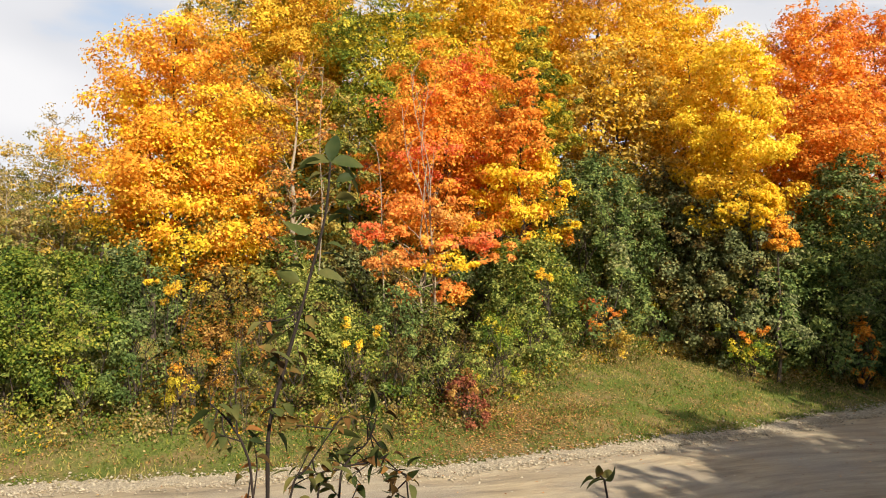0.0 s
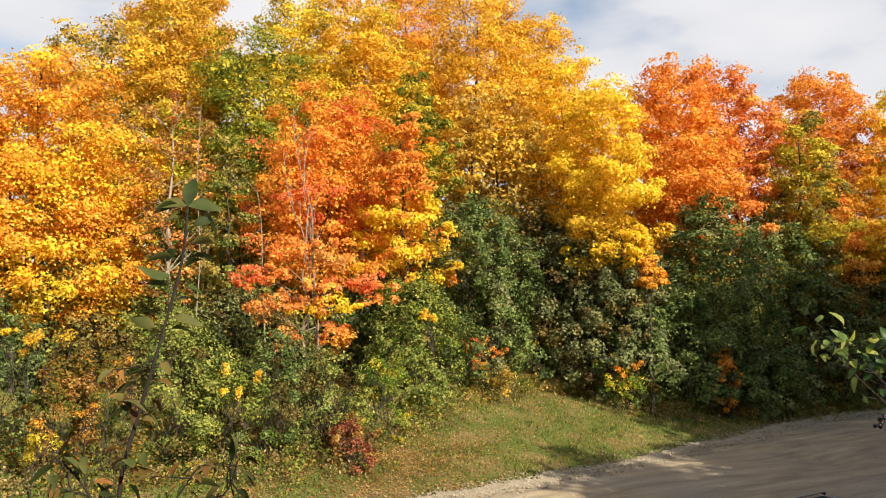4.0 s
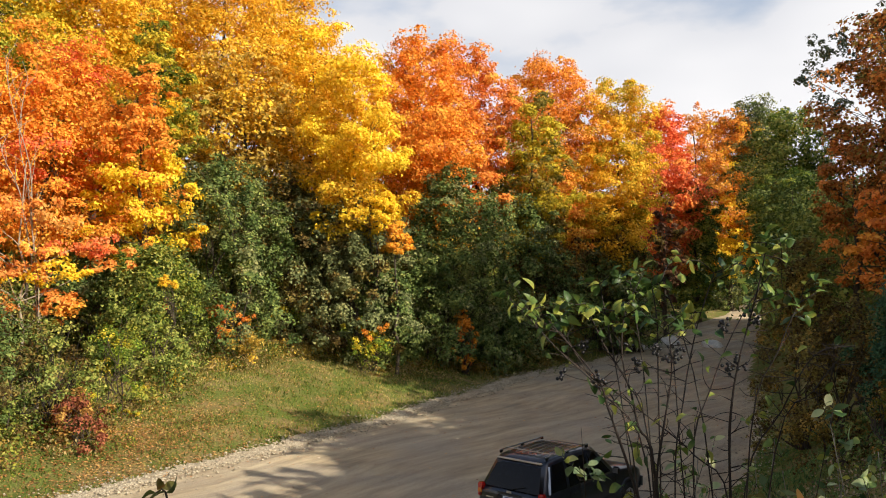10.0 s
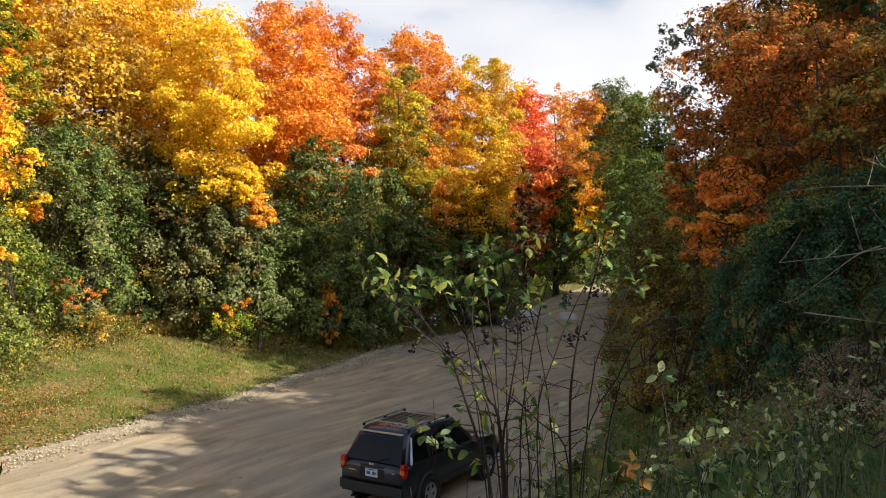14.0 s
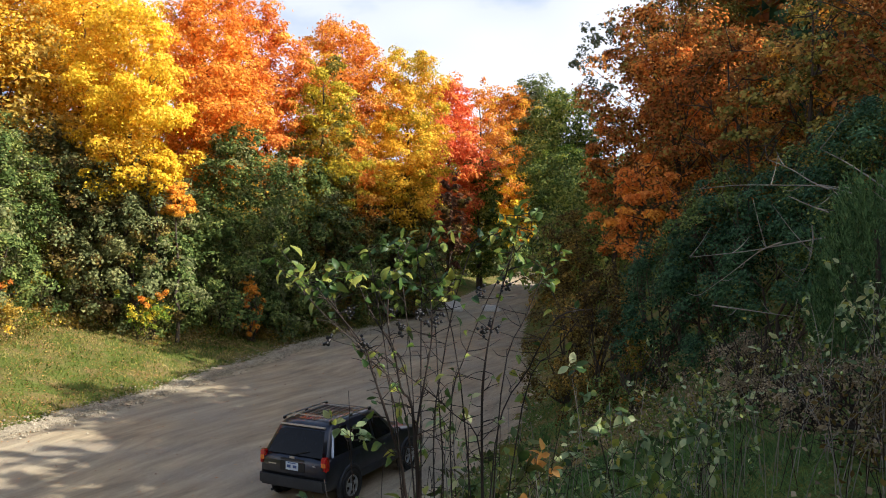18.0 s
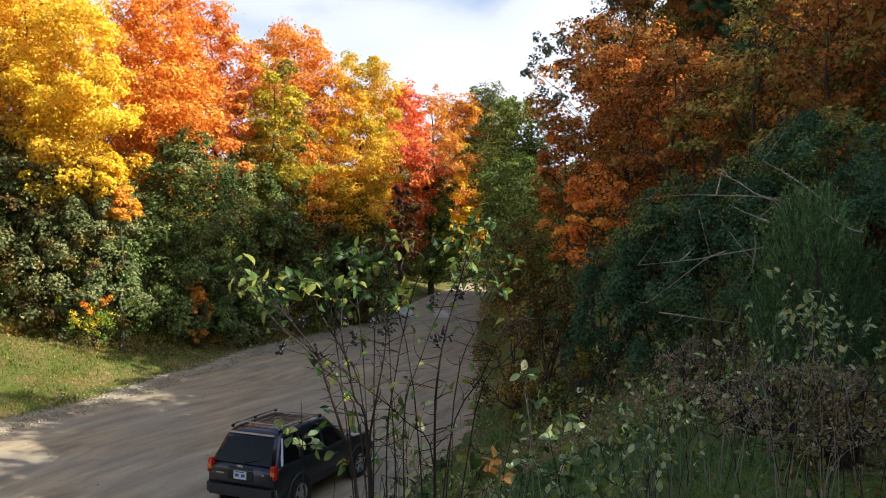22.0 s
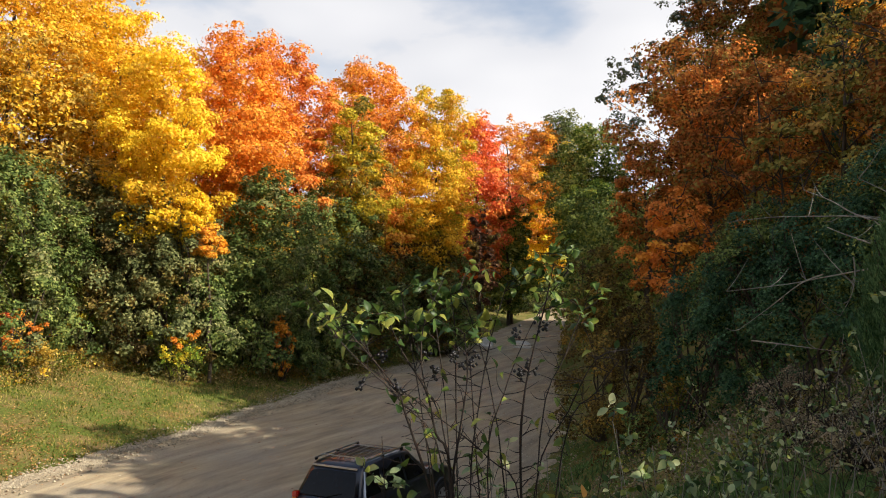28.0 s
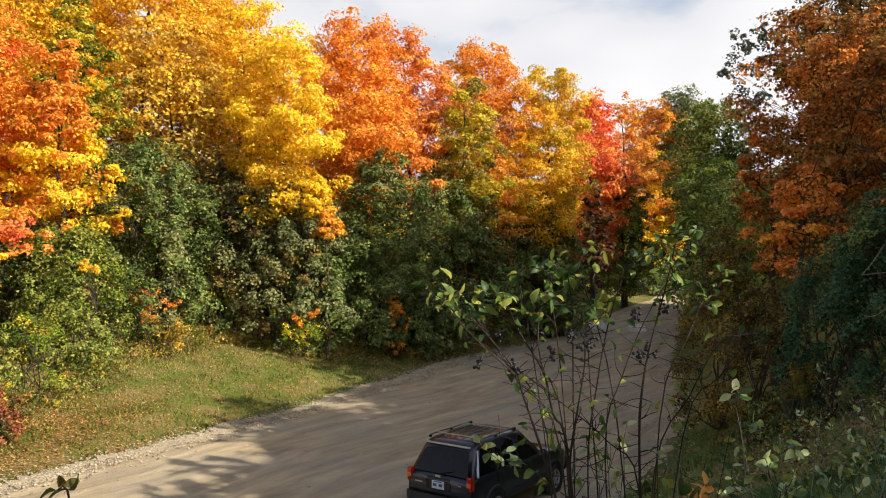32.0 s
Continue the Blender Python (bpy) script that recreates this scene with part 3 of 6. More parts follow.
def build_woods():
    rng = np.random.default_rng(42)
    kinds = {"ochre": [], "rust": [], "green": [], "lime": [], "gold": [], "tan": []}
    names = list(kinds)[:5]
    for y in np.arange(-55, 120, 3.1):
        edge = float(left_edge(y))
        for s in (21, 27, 34):
            xx, yy = edge - s - rng.uniform(-2, 2), y + rng.uniform(-1.5, 1.5)
            h = rng.uniform(7, 10.5) + (s - 21) * 0.2 if y > -11 else rng.uniform(3.5, 5.5)
            k = names[rng.choice(5, p=(0.3, 0.15, 0.2, 0.2, 0.15))]
            kinds["tan" if y < -10 else k].append((xx, yy, h, rng.uniform(2.2, 3.2)))
    for k, spots in kinds.items():
        edge_row = [p for p in spots if -22 < p[1] < 24 and float(left_edge(p[1])) - p[0] < 30]
        rest = [p for p in spots if p not in edge_row]
        woods("far_woods", "autumn wood behind the bank, " + k + " leaves", edge_row, k, rng, 0.28, 40)
        woods("far_woods", "deep autumn wood far behind, " + k + " leaves", rest, k, rng, 0.5, 20)
    # low dark thicket that fills the wood's edge
    spots = []
    for y in np.arange(-30, 60, 1.7):
        edge = float(left_edge(y))
        for s in (13.5, 17.5):
            spots.append((edge - s - rng.uniform(-1, 1), y + rng.uniform(-0.8, 0.8), rng.uniform(3.6, 5.6), rng.uniform(1.3, 1.9)))
    woods("thicket", "shaded thicket of green undergrowth", spots, "midgreen", rng, 0.14, 80)
    # shaded wood on the slope across the track
    spots, low = [], []
    for y in np.arange(4, 120, 3.0):
        edge = float(right_edge(y))
        for r in (15, 20, 27) if y < 68 else ():
            # hidden behind the nearer trees; heights are set to throw shade on the bank
            spots.append((edge + r + rng.uniform(-1.5, 1.5), y + rng.uniform(-1.2, 1.2), rng.uniform(13.5, 14.5) if 21 < y < 24 else rng.uniform(18, 19.5) if 24 < y < 43 else (rng.uniform(16, 18.5) if 56 < y < 70 else rng.uniform(8.5, 10)), rng.uniform(2.4, 3.2)))
        if 22 < y < 66:
            for r in (4, 8.5):
                low.append((edge + r + rng.uniform(-1, 1), y + rng.uniform(-1.2, 1.2), rng.uniform(3.5, 8.5), rng.uniform(1.6, 2.4)))
    woods("far_woods", "hidden rusty wood on the slope, tall to shade the bank", spots[::2], "rustorange", rng, 0.6, 30, 0.5)
    woods("far_woods", "hidden dark green wood on the slope, tall to shade the bank", spots[1::2], "darkgreen", rng, 0.6, 30, 0.5)
    woods("far_woods", "shaded green wood beside the track", low[::2], "midgreen", rng, 0.18, 90)
    woods("far_woods", "shaded brown-leaved wood beside the track", low[1::2], "brownleaf", rng, 0.18, 90)
    # the wood behind the camera
    spots = [(rng.uniform(23, 40), y + rng.uniform(-1.5, 1.5), rng.uniform(6.5, 8), rng.uniform(2.2, 3)) for y in np.arange(-60, 6, 1.6)]
    spots += [(x, -38 + rng.uniform(-8, 4), rng.uniform(8, 11), rng.uniform(2.4, 3.2)) for x in np.arange(-14, 26, 1.6)]
    woods("far_woods", "rusty wood on the hill", spots, "rustorange", rng, 0.7, 16)
    # a row out of view to the right, added to keep sun off the slope
    spots = [(rng.uniform(14.5, 20), y, rng.uniform(4.5, 6.5), rng.uniform(1.6, 2.2)) for y in np.arange(-6.5, 8, 1.3)]
    woods("far_woods", "unseen shrubby wood on the hill, added to shade the slope", spots, "darkgreen", rng, 0.3, 60)
    # the wood that closes the far end of the track
    spots = [(x, 128 + rng.uniform(-6, 10), rng.uniform(12, 17), rng.uniform(3, 4.5)) for x in np.arange(-95, 30, 5)]
    woods("far_woods", "green wood at the far end of the track", spots, "green", rng, 0.6, 40)


# ---- the wood's edge along the bank ----
build_woods()
tree(-34.1, -17.8, 12.0, 5.5, 2.24, 'straw', 'tree with thin tan and yellow leaves', dens=0.8, bark=BARK_PALE, limbs=24, sparse=1.0, leaf=0.075, second='olive', share=0.5, point=0.3)
tree(-37.2, -16.5, 14.3, 6.5, 1.5, 'tan', 'nearly bare grey-tan tree with few leaves', dens=0.9, bark=BARK_PALE, limbs=40, drop=0.2, sparse=0.35, leaf=0.07)
tree(-33.7, -20.9, 12.0, 5.4, 2.56, 'straw', 'tree with thin tan and yellow leaves', dens=0.8, bark=BARK_PALE, limbs=20, sparse=1.0, leaf=0.075, second='olive', share=0.4)
tree(-28.0, -18.2, 9.8, 5.5, 1.66, 'tan', 'thin tan-leaved tree at the wood edge', dens=0.8, bark=BARK_PALE, limbs=30, sparse=1.0, leaf=0.075, second='olive', share=0.5)
tree(-27.5, -15.9, 9.2, 5.0, 1.5, 'straw', 'thin straw-yellow tree at the wood edge', dens=0.8, bark=BARK_PALE, limbs=26, sparse=1.0, leaf=0.075, second='olive', share=0.4)
tree(-26.2, -10.9, 16.6, 6.0, 3.7, 'amber', 'large golden-orange maple in full autumn colour', dens=1.1, second='yellow', share=0.3, grade=0.5, point=0.55)
tree(-24.8, -12.3, 13.0, 8.6, 1.7, 'amber', 'golden-orange maple with low spreading boughs', second='yellow', share=0.3, grade=0.4)
tree(-26.0, -8.6, 11.0, 4.6, 1.9, 'gold', 'bright golden young maple', dens=0.8, second='amber', share=0.35)
tree(-38.0, -8.2, 22.5, 12.7, 3.85, 'gold', 'tall golden-yellow tree behind the maples', dens=0.9, second='olive')
tree(-36.3, -3.8, 26.1, 12.8, 3.42, 'ochre', 'tall ochre-yellow tree behind the maples', second='lime')
tree(-24.6, -6.7, 15.3, 6.4, 1.78, 'rust', 'slender tree with thin rusty orange leaves', dens=0.8, sparse=0.5, second='coral', share=0.4, limbs=20, bark=BARK_PALE)
tree(-24.4, -4.1, 13.4, 4.4, 1.5, 'olive', 'thin olive-green tree with rusty tips', dens=0.9, sparse=0.6, second='midgreen', share=0.4)
tree(-33.0, -0.6, 21.0, 13.0, 3.3, 'leafgreen', 'tall tree turning from green to yellow', second='lime', share=0.35)
tree(-35.0, 3.6, 25.5, 15.0, 3.4, 'lime', 'tall yellow-green tree with dark forked boughs', second='yellow', share=0.4)
tree(-32.0, 6.1, 25.5, 15.5, 3.3, 'gold', 'tall golden tree with dark forked boughs', second='lime')
tree(-37.2, 11.1, 30.0, 16.6, 3.48, 'amber', 'tall amber tree deep in the wood')
tree(-31.7, 19.6, 26.2, 13.5, 2.70, 'gold', 'golden tree deep in the wood')
tree(-28.2, 26.5, 19.7, 10.8, 2.00, 'ochre', 'ochre tree deep in the wood')
tree(-41.2, -3.4, 27.2, 15.5, 3.41, 'amber', 'tall amber tree deep in the wood')
tree(-25.2, 5.6, 18.2, 11.6, 1.75, 'leafgreen', 'yellow-green tree behind the orange maples', second='lime', share=0.3)
tree(-25.8, 0.4, 16.4, 8.4, 3.35, 'orangered', 'bright orange maple with red patches', dens=1.1, second='red', share=0.06, point=0.45, drop=0.25)
tree(-21.6, 3.3, 14.9, 6.6, 2.0, 'orange', 'slim maple, orange above and yellow below', dens=1.1, second='yellow', share=0.35, grade=1.1, drop=0.1)
tree(-30.5, 12.0, 26.0, 16.5, 3.69, 'gold', 'tall golden tree on the ridge', second='ochre')
tree(-26.6, 12.0, 18.4, 9.6, 3.1, 'straw', 'dull yellow tree with large sparse leaves', leaf=0.125, drop=0.05, sparse=0.62, limbs=24, second='gold', point=0.3)
tree(-25.2, 16.2, 21.0, 12.0, 2.7, 'gold', 'tall golden-yellow maple on the bank', drop=0.1, second='yellow', share=0.4)
tree(-19.6, 13.6, 17.6, 8.6, 2.45, 'yellow', 'vivid yellow maple with hanging boughs', dens=1.25, drop=0.1, second='gold', share=0.25, point=0.35)
tree(-18.3, 13.7, 9.7, 7.7, 1.15, 'yellow', 'low vivid yellow maple bough over the thicket', drop=0, point=0.1)
tree(-17.5, 14.4, 8.0, 6.9, 0.62, 'amber', 'low golden maple spray over the thicket', drop=0, point=0.1)
tree(-21.2, 20.3, 20.5, 10.4, 2.75, 'orangered', 'orange-red maple at the wood edge', dens=1.3, drop=0.2, second='orange', share=0.35, grade=0.5)
tree(-20.4, 25.2, 20.7, 10.6, 2.3, 'redorange', 'deep red-orange maple with a pointed top', dens=1.3, drop=0.2, second='orangegold', share=0.2, grade=0.5, point=0.8)
tree(-20.4, 33.5, 21.6, 11.3, 2.9, 'orange', 'broad maple, orange at its top', dens=1.45, second='gold', share=0.25, grade=1.0)
tree(-17.0, 35.6, 19.9, 8.6, 2.5, 'gold', 'golden-yellow maple at the wood edge', dens=1.4, second='lime', share=0.3)
tree(-18.3, 27.9, 17.3, 9.0, 1.9, 'lime', 'yellow-green tree between orange maples', second='olive', share=0.35)
tree(-18.2, 31.0, 13.0, 7.6, 1.7, 'orangegold', 'low golden-orange maple at the wood edge', second='lime', share=0.35)
tree(-23.5, 57.3, 22.4, 10.5, 3.0, 'red', 'bright red maple far along the track', second='redorange', share=0.25, grade=0.3, drop=0.55, dens=1.2)
tree(-22.2, 62.3, 22.8, 13.6, 2.0, 'coral', 'pale orange-pink maple far along the track', dens=0.8, sparse=0.6)
tree(-25.9, 80.2, 25.4, 10.7, 4.6, 'orange', 'orange maple far along the track', second='yellow', share=0.3, grade=0.9, drop=0.55, dens=1.2)
tree(-22.2, 81.5, 27.0, 11.3, 3.3, 'greygreen', 'grey-green tree far along the track', second='green', point=0.3)
tree(-12.5, 61.5, 20.9, 8.0, 3.52, 'midgreen', 'green tree far along the track', second='lightgreen', share=0.4)
tree(-7.7, 44.1, 13.2, 4.4, 2.3, 'green', 'shady green tree beside the track', second='lightgreen')
tree(-21.7, 60.3, 14.2, 7.1, 2.33, 'lightgreen', 'low green tree beside the track', drop=0.8)
tree(-19.2, 48.2, 11.4, 6.4, 1.25, 'maroon', 'dark maroon shrub-like tree', drop=0.6)
layered_maple(4.4, 24.6, 'tall dark-leaved tree with loose boughs against the sky', (0.2, 0.1, 19.5), (
    (-4.11, -1.62, 15.33, 0.70, 0.70, 'darkleaf'), (-4.61, -1.75, 14.19, 0.60, 0.60, 'darkleaf'), (-3.64, -1.49, 14.03, 0.60, 0.60, 'darkleaf'), (-3.50, -1.46, 15.76, 0.50, 0.50, 'darkleaf'),
    (-4.19, -1.64, 12.97, 0.35, 0.35, 'darkleaf'), (-3.37, -1.43, 12.55, 0.50, 0.50, 'darkleaf'), (-3.05, -1.35, 11.47, 0.45, 0.45, 'darkleaf'), (-2.08, -1.14, 16.29, 0.70, 0.70, 'darkleaf'),
    (-1.37, -1.00, 16.83, 0.80, 0.80, 'darkleaf'), (-2.61, -1.25, 13.72, 0.70, 0.70, 'darkleaf'), (-2.37, -1.20, 15.04, 0.70, 0.70, 'darkleaf'), (-1.13, -0.95, 18.13, 1.00, 1.00, 'darkleaf'),
    (0.12, -0.75, 18.28, 1.00, 1.00, 'darkleaf'), (-0.64, -0.87, 19.92, 1.00, 1.00, 'darkleaf')), BARK, 0.7)
tree(4.6, 25.4, 19.9, 13.5, 2.6, 'rustorange', 'tall rusty maple deep in the shaded wood', dens=1.2, second='olive', share=0.3)
tree(6.5, 9.5, 12.4, 8.0, 2.01, 'rustorange', 'rusty orange maple on the shaded slope', dens=1.7, second='redorange', share=0.12, drop=0.1)
tree(3.5, 13.9, 10.6, 5.6, 1.05, 'rustorange', 'rusty orange maple beside the track', drop=0.1, dens=1.5)
tree(6.0, 6.4, 7.8, 5.4, 0.62, 'redorange', 'small red-orange maple on the shaded slope', drop=0.05)
tree(9.6, 6.7, 11.7, 7.5, 1.24, 'olive', 'olive-yellow tree on the shaded slope', sparse=0.6)
tree(11.2, 5.7, 11.6, 7.9, 1.66, 'rustorange', 'rusty orange maple on the shaded slope', drop=0.15, second='olive', share=0.4)
tree(13.0, 4.5, 11.1, 7.5, 1.71, 'rustorange', 'rusty orange maple on the shaded slope', second='olive', share=0.4)
tree(7.8, 14.7, 13.2, 7.6, 2.24, 'rustorange', 'rusty orange maple deep in the shaded wood', dens=1.2, second='olive', share=0.4)
tree(10.5, 13.7, 14.4, 7.9, 2.16, 'rust', 'brown-orange tree deep in the shaded wood')
tree(12.8, 11.6, 13.4, 7.3, 2.19, 'rustorange', 'rusty orange maple deep in the shaded wood', dens=1.2, second='olive', share=0.4)
tree(8.4, 5.7, 9.0, 7.0, 0.55, 'olive', 'thin yellow-leaved tree on the shaded slope', dens=0.6, drop=0.1, sparse=0.6)
tree(7.7, 6.6, 10.7, 7.2, 1.02, 'rustorange', 'low rusty maple boughs on the shaded slope', dens=0.8, drop=0.1)
layered_maple(-17.7, -2.9, 'low orange maple with flat layered boughs over the thicket', (0.1, -0.1, 9.6), (
    (0.2, -0.5, 8.1, 1.0, 0.9, 'redorange'), (0.1, 0.4, 7.7, 0.9, 1.1, 'coral'), (0.3, -1.2, 7.5, 0.6, 0.7, 'redorange'),
    (0.4, 1.5, 6.7, 0.9, 1.2, 'red'), (0.5, 2.6, 6.5, 0.7, 0.9, 'redorange'), (0.1, -1.6, 6.9, 0.8, 0.9, 'redorange'), (0.2, -2.4, 7.0, 0.5, 0.5, 'red'),
    (0.3, -0.8, 5.9, 1.0, 1.2, 'coral'), (0.4, 0.7, 5.9, 0.9, 1.0, 'yellow'), (0.2, -1.8, 5.9, 0.7, 0.8, 'coral'), (0.2, 0.1, 6.5, 0.8, 0.8, 'orangegold'),
    (0.4, 0.8, 4.9, 0.8, 0.7, 'redorange'), (0.3, 1.3, 4.7, 0.6, 0.5, 'orange'), (0.3, -0.9, 4.9, 0.7, 0.8, 'coral')), BARK_PALE, 0.42)
bush(-17.2, -16.4, 5.9, 0.9, 1.48, 'lightgreen', 'bright green leafy shrub on the bank')
bush(-16.9, -14.9, 5.6, 0.9, 1.55, 'lightgreen', 'bright green leafy shrub on the bank')
bush(-17.0, -18.5, 5.8, 0.9, 1.78, 'lightgreen', 'bright green leafy shrub on the bank')
bush(-16.9, -13.2, 5.9, 1.0, 1.35, 'green', 'dense green shrub in the thicket')
bush(-16.5, -11.5, 4.0, 1.0, 1.15, 'mixed', 'shrub with green and tan leaves', second='rust', share=0.3, dens=0.7)
bush(-16.0, -10.0, 4.4, 0.9, 1.13, 'mixed', 'shrub with green, tan and orange leaves', second='rust', share=0.3, dens=0.7)
bush(-16.2, -8.0, 5.3, 0.9, 1.45, 'midgreen', 'green shrub in the thicket', second='brownleaf', share=0.3, dens=0.8)
bush(-15.8, -6.3, 4.0, 0.9, 1.16, 'lightgreen', 'bright green leafy shrub on the bank')
bush(-15.4, -4.8, 4.8, 0.9, 1.16, 'green', 'dense green shrub in the thicket', second='brownleaf', share=0.25)
bush(-15.5, -2.9, 4.0, 0.9, 1.19, 'midgreen', 'green shrub with yellowing leaves', second='brownleaf', share=0.3, dens=0.7, bare=12)
bush(-16.9, -0.2, 3.7, 1.1, 1.08, 'lightgreen', 'yellow-green leafy shrub in the thicket')
bush(-14.0, -2.8, 2.0, 1.0, 0.85, 'russet', 'small rust-red shrub at the grass edge', share=0.15, dens=2.2)
bush(-19.6, 2.7, 6.8, 1.8, 1.70, 'midgreen', 'green shrub in the thicket')
bush(-22.0, 7.3, 10.8, 2.1, 2.76, 'green', 'large dense dark green shrub')
bush(-23.6, 12.3, 10.9, 2.2, 2.61, 'greygreen', 'large grey-green shrub with bare twigs')
bush(-21.0, 13.2, 9.0, 1.6, 1.77, 'greygreen', 'grey-green shrub with bare twigs')
bush(-19.3, 13.8, 9.0, 1.2, 2.03, 'greygreen', 'grey-green shrub below the yellow maple')
bush(-19.3, 15.5, 6.9, 1.0, 2.09, 'green', 'dense green shrub in the thicket')
bush(-20.7, 6.5, 4.6, 3.6, 0.48, 'redorange', 'small red-leaved shrub in the thicket', dens=0.6, sprig=True)
bush(-22.9, 10.6, 2.5, 1.7, 1.33, 'tanleaf', 'low shrub with tan and yellow leaves', sprig=True)
bush(-21.9, 11.9, 5.2, 2.3, 0.88, 'brightgreen', 'young light green shrub', sprig=True)
bush(-18.1, 12.7, 3.4, 1.3, 0.83, 'brightgreen', 'light green shrub at the wood edge', sprig=True)
bush(-18.7, 15.1, 4.1, 0.9, 1.32, 'green', 'dense green shrub at the grass edge')
bush(-18.2, 19.5, 11.0, 0.6, 2.67, 'green', 'large green shrub beside the track')
bush(-18.5, 25.5, 10.6, 1.0, 3.08, 'green', 'large dense green shrub by the track')
bush(-16.6, 18.7, 3.6, 1.5, 0.54, 'orange', 'small orange sapling in the shade', leaf=0.13)
bush(-18.7, 18.5, 7.4, 0.9, 1.87, 'green', 'dense green shrub in the thicket')
bush(-17.1, 21.9, 3.9, 0.3, 1.93, 'green', 'dense green shrub beside the track')
bush(-18.0, 28.9, 6.6, 0.5, 2.21, 'green', 'dense green shrub beside the track')
bush(-17.8, 34.3, 7.1, 0.9, 2.40, 'green', 'dense green shrub beside the track')
bush(-16.1, 36.4, 7.1, 2.0, 1.84, 'green', 'dense green shrub beside the track')
bush(-24.4, -9.4, 5.6, 2.5, 1.50, 'brownleaf', 'twiggy brown-leaved shrub in the thicket', dens=0.6, bare=10)
bush(-23.9, -4.1, 6.5, 2.5, 1.40, 'greygreen', 'twiggy grey-green shrub in the thicket', dens=0.6, bare=10)
bush(-23.4, -2.2, 6.3, 2.5, 1.27, 'brownleaf', 'twiggy brown-leaved shrub in the thicket', dens=0.5, bare=10)
bush(-22.7, 13.4, 8.4, 2.2, 1.53, 'brownleaf', 'twiggy brown-leaved shrub in the thicket', dens=0.5, bare=10)
bush(-24.0, -7.1, 6.6, 2.5, 1.25, 'midgreen', 'yellowing green shrub in the thicket', dens=0.7)
bush(-24.0, 2.0, 7.2, 2.3, 1.62, 'green', 'dark green shrub behind the maple')
bush(-17.3, 35.8, 9.8, 3.5, 2.04, 'brownleaf', 'brown-leaved shrub in the shaded wood edge')
bush(-18.2, 28.7, 9.5, 3.7, 2.21, 'brownleaf', 'brown-leaved shrub in the shaded wood edge')
bush(-14.2, -6.6, 3.7, 2.9, 0.33, 'gold', 'small bright yellow sprig in the thicket', sprig=True)
bush(-14.4, -9.9, 4.4, 3.8, 0.32, 'rust', 'small orange sprig in the thicket', dens=0.4, sprig=True)
bush(-18.1, 2.2, 5.8, 5.3, 0.32, 'gold', 'small yellow sprig in the thicket', sprig=True)
bush(-14.9, -12.0, 5.3, 4.8, 0.54, 'gold', 'low yellow maple spray over the thicket', sprig=True)
bush(-15.6, -1.2, 4.0, 2.9, 0.82, 'brightgreen', 'yellow-green leafy spray in the thicket', sprig=True)
bush(-22.9, 10.6, 3.4, 2.1, 0.53, 'gold', 'small yellow sprig at the grass edge', sprig=True)
bush(-43.4, 92.0, 7.8, 0.3, 5.16, 'green', 'green shrub beside the track')
bush(-20.2, 38.6, 6.1, 1.3, 2.62, 'green', 'green shrub beside the track')
bush(-30.7, 83.5, 8.6, 1.6, 4.59, 'darkgreen', 'dark green shrub behind the clearing')
bush(-36.3, 118.9, 13.1, 2.5, 4.08, 'darkgreen', 'dark green shrub behind the clearing')
bush(-35.4, 75.9, 7.7, 1.5, 3.64, 'darkgreen', 'dark green shrub behind the clearing')
bush(-29.4, 65.5, 7.8, 0.5, 2.67, 'green', 'dark green undergrowth beside the clearing')
bush(-27.0, 68.9, 8.0, 0.5, 2.30, 'darkleaf', 'dark undergrowth below the red maple')
bush(-30.6, 86.9, 9.6, 0.5, 3.28, 'green', 'dark green undergrowth behind the clearing')
bush(-27.8, 92.2, 10.5, 0.5, 3.27, 'darkgreen', 'dark green undergrowth behind the clearing')
bush(-21.9, 85.8, 10.8, 0.5, 3.16, 'green', 'dark green undergrowth beside the far track')
bush(-22.3, 44.4, 8.0, 0.5, 2.01, 'darkleaf', 'dark undergrowth at the wood edge')
bush(-22.4, 39.7, 8.1, 0.5, 1.73, 'green', 'dark green undergrowth at the wood edge')
bush(-25.7, 79.2, 7.5, 0.5, 2.05, 'green', 'dark green undergrowth beside the clearing')
bush(3.0, 9.7, 6.2, 0.5, 1.05, 'brownleaf', 'shrub with brown and yellow leaves on the slope')
bush(5.1, 5.1, 5.0, 1.3, 0.90, 'brownleaf', 'shrub with brown and yellow leaves on the slope')
bush(6.9, 3.5, 5.7, 2.1, 0.99, 'darkgreen', 'dark green shrub on the shaded slope')
bush(8.2, 2.6, 6.7, 2.4, 1.05, 'darkgreen', 'large dark green shrub on the shaded slope')
bush(9.4, 1.7, 6.9, 3.1, 0.98, 'darkgreen', 'large dark green shrub on the shaded slope')
bush(10.6, 0.7, 7.7, 4.1, 1.12, 'darkgreen', 'tall dark green shrub on the shaded slope')
bush(11.5, -1.4, 7.2, 4.1, 0.96, 'darkgreen', 'tall dark green shrub on the shaded slope')
bush(6.6, 2.4, 3.6, 2.0, 0.41, 'mixed', 'shrub with green and orange leaves on the slope', dens=0.5)
bush(9.2, -2.3, 4.4, 3.1, 0.64, 'greyweed', 'grey-green weedy shrub on the slope', leaf=0.06, bare=14)
bush(10.0, -5.3, 4.6, 3.5, 0.52, 'greyweed', 'dry grey-brown weedy shrub on the slope', leaf=0.06, bare=14)
bush(10.5, -6.8, 4.8, 3.8, 0.43, 'greyweed', 'dry grey-brown weedy shrub on the slope', leaf=0.06, bare=14)
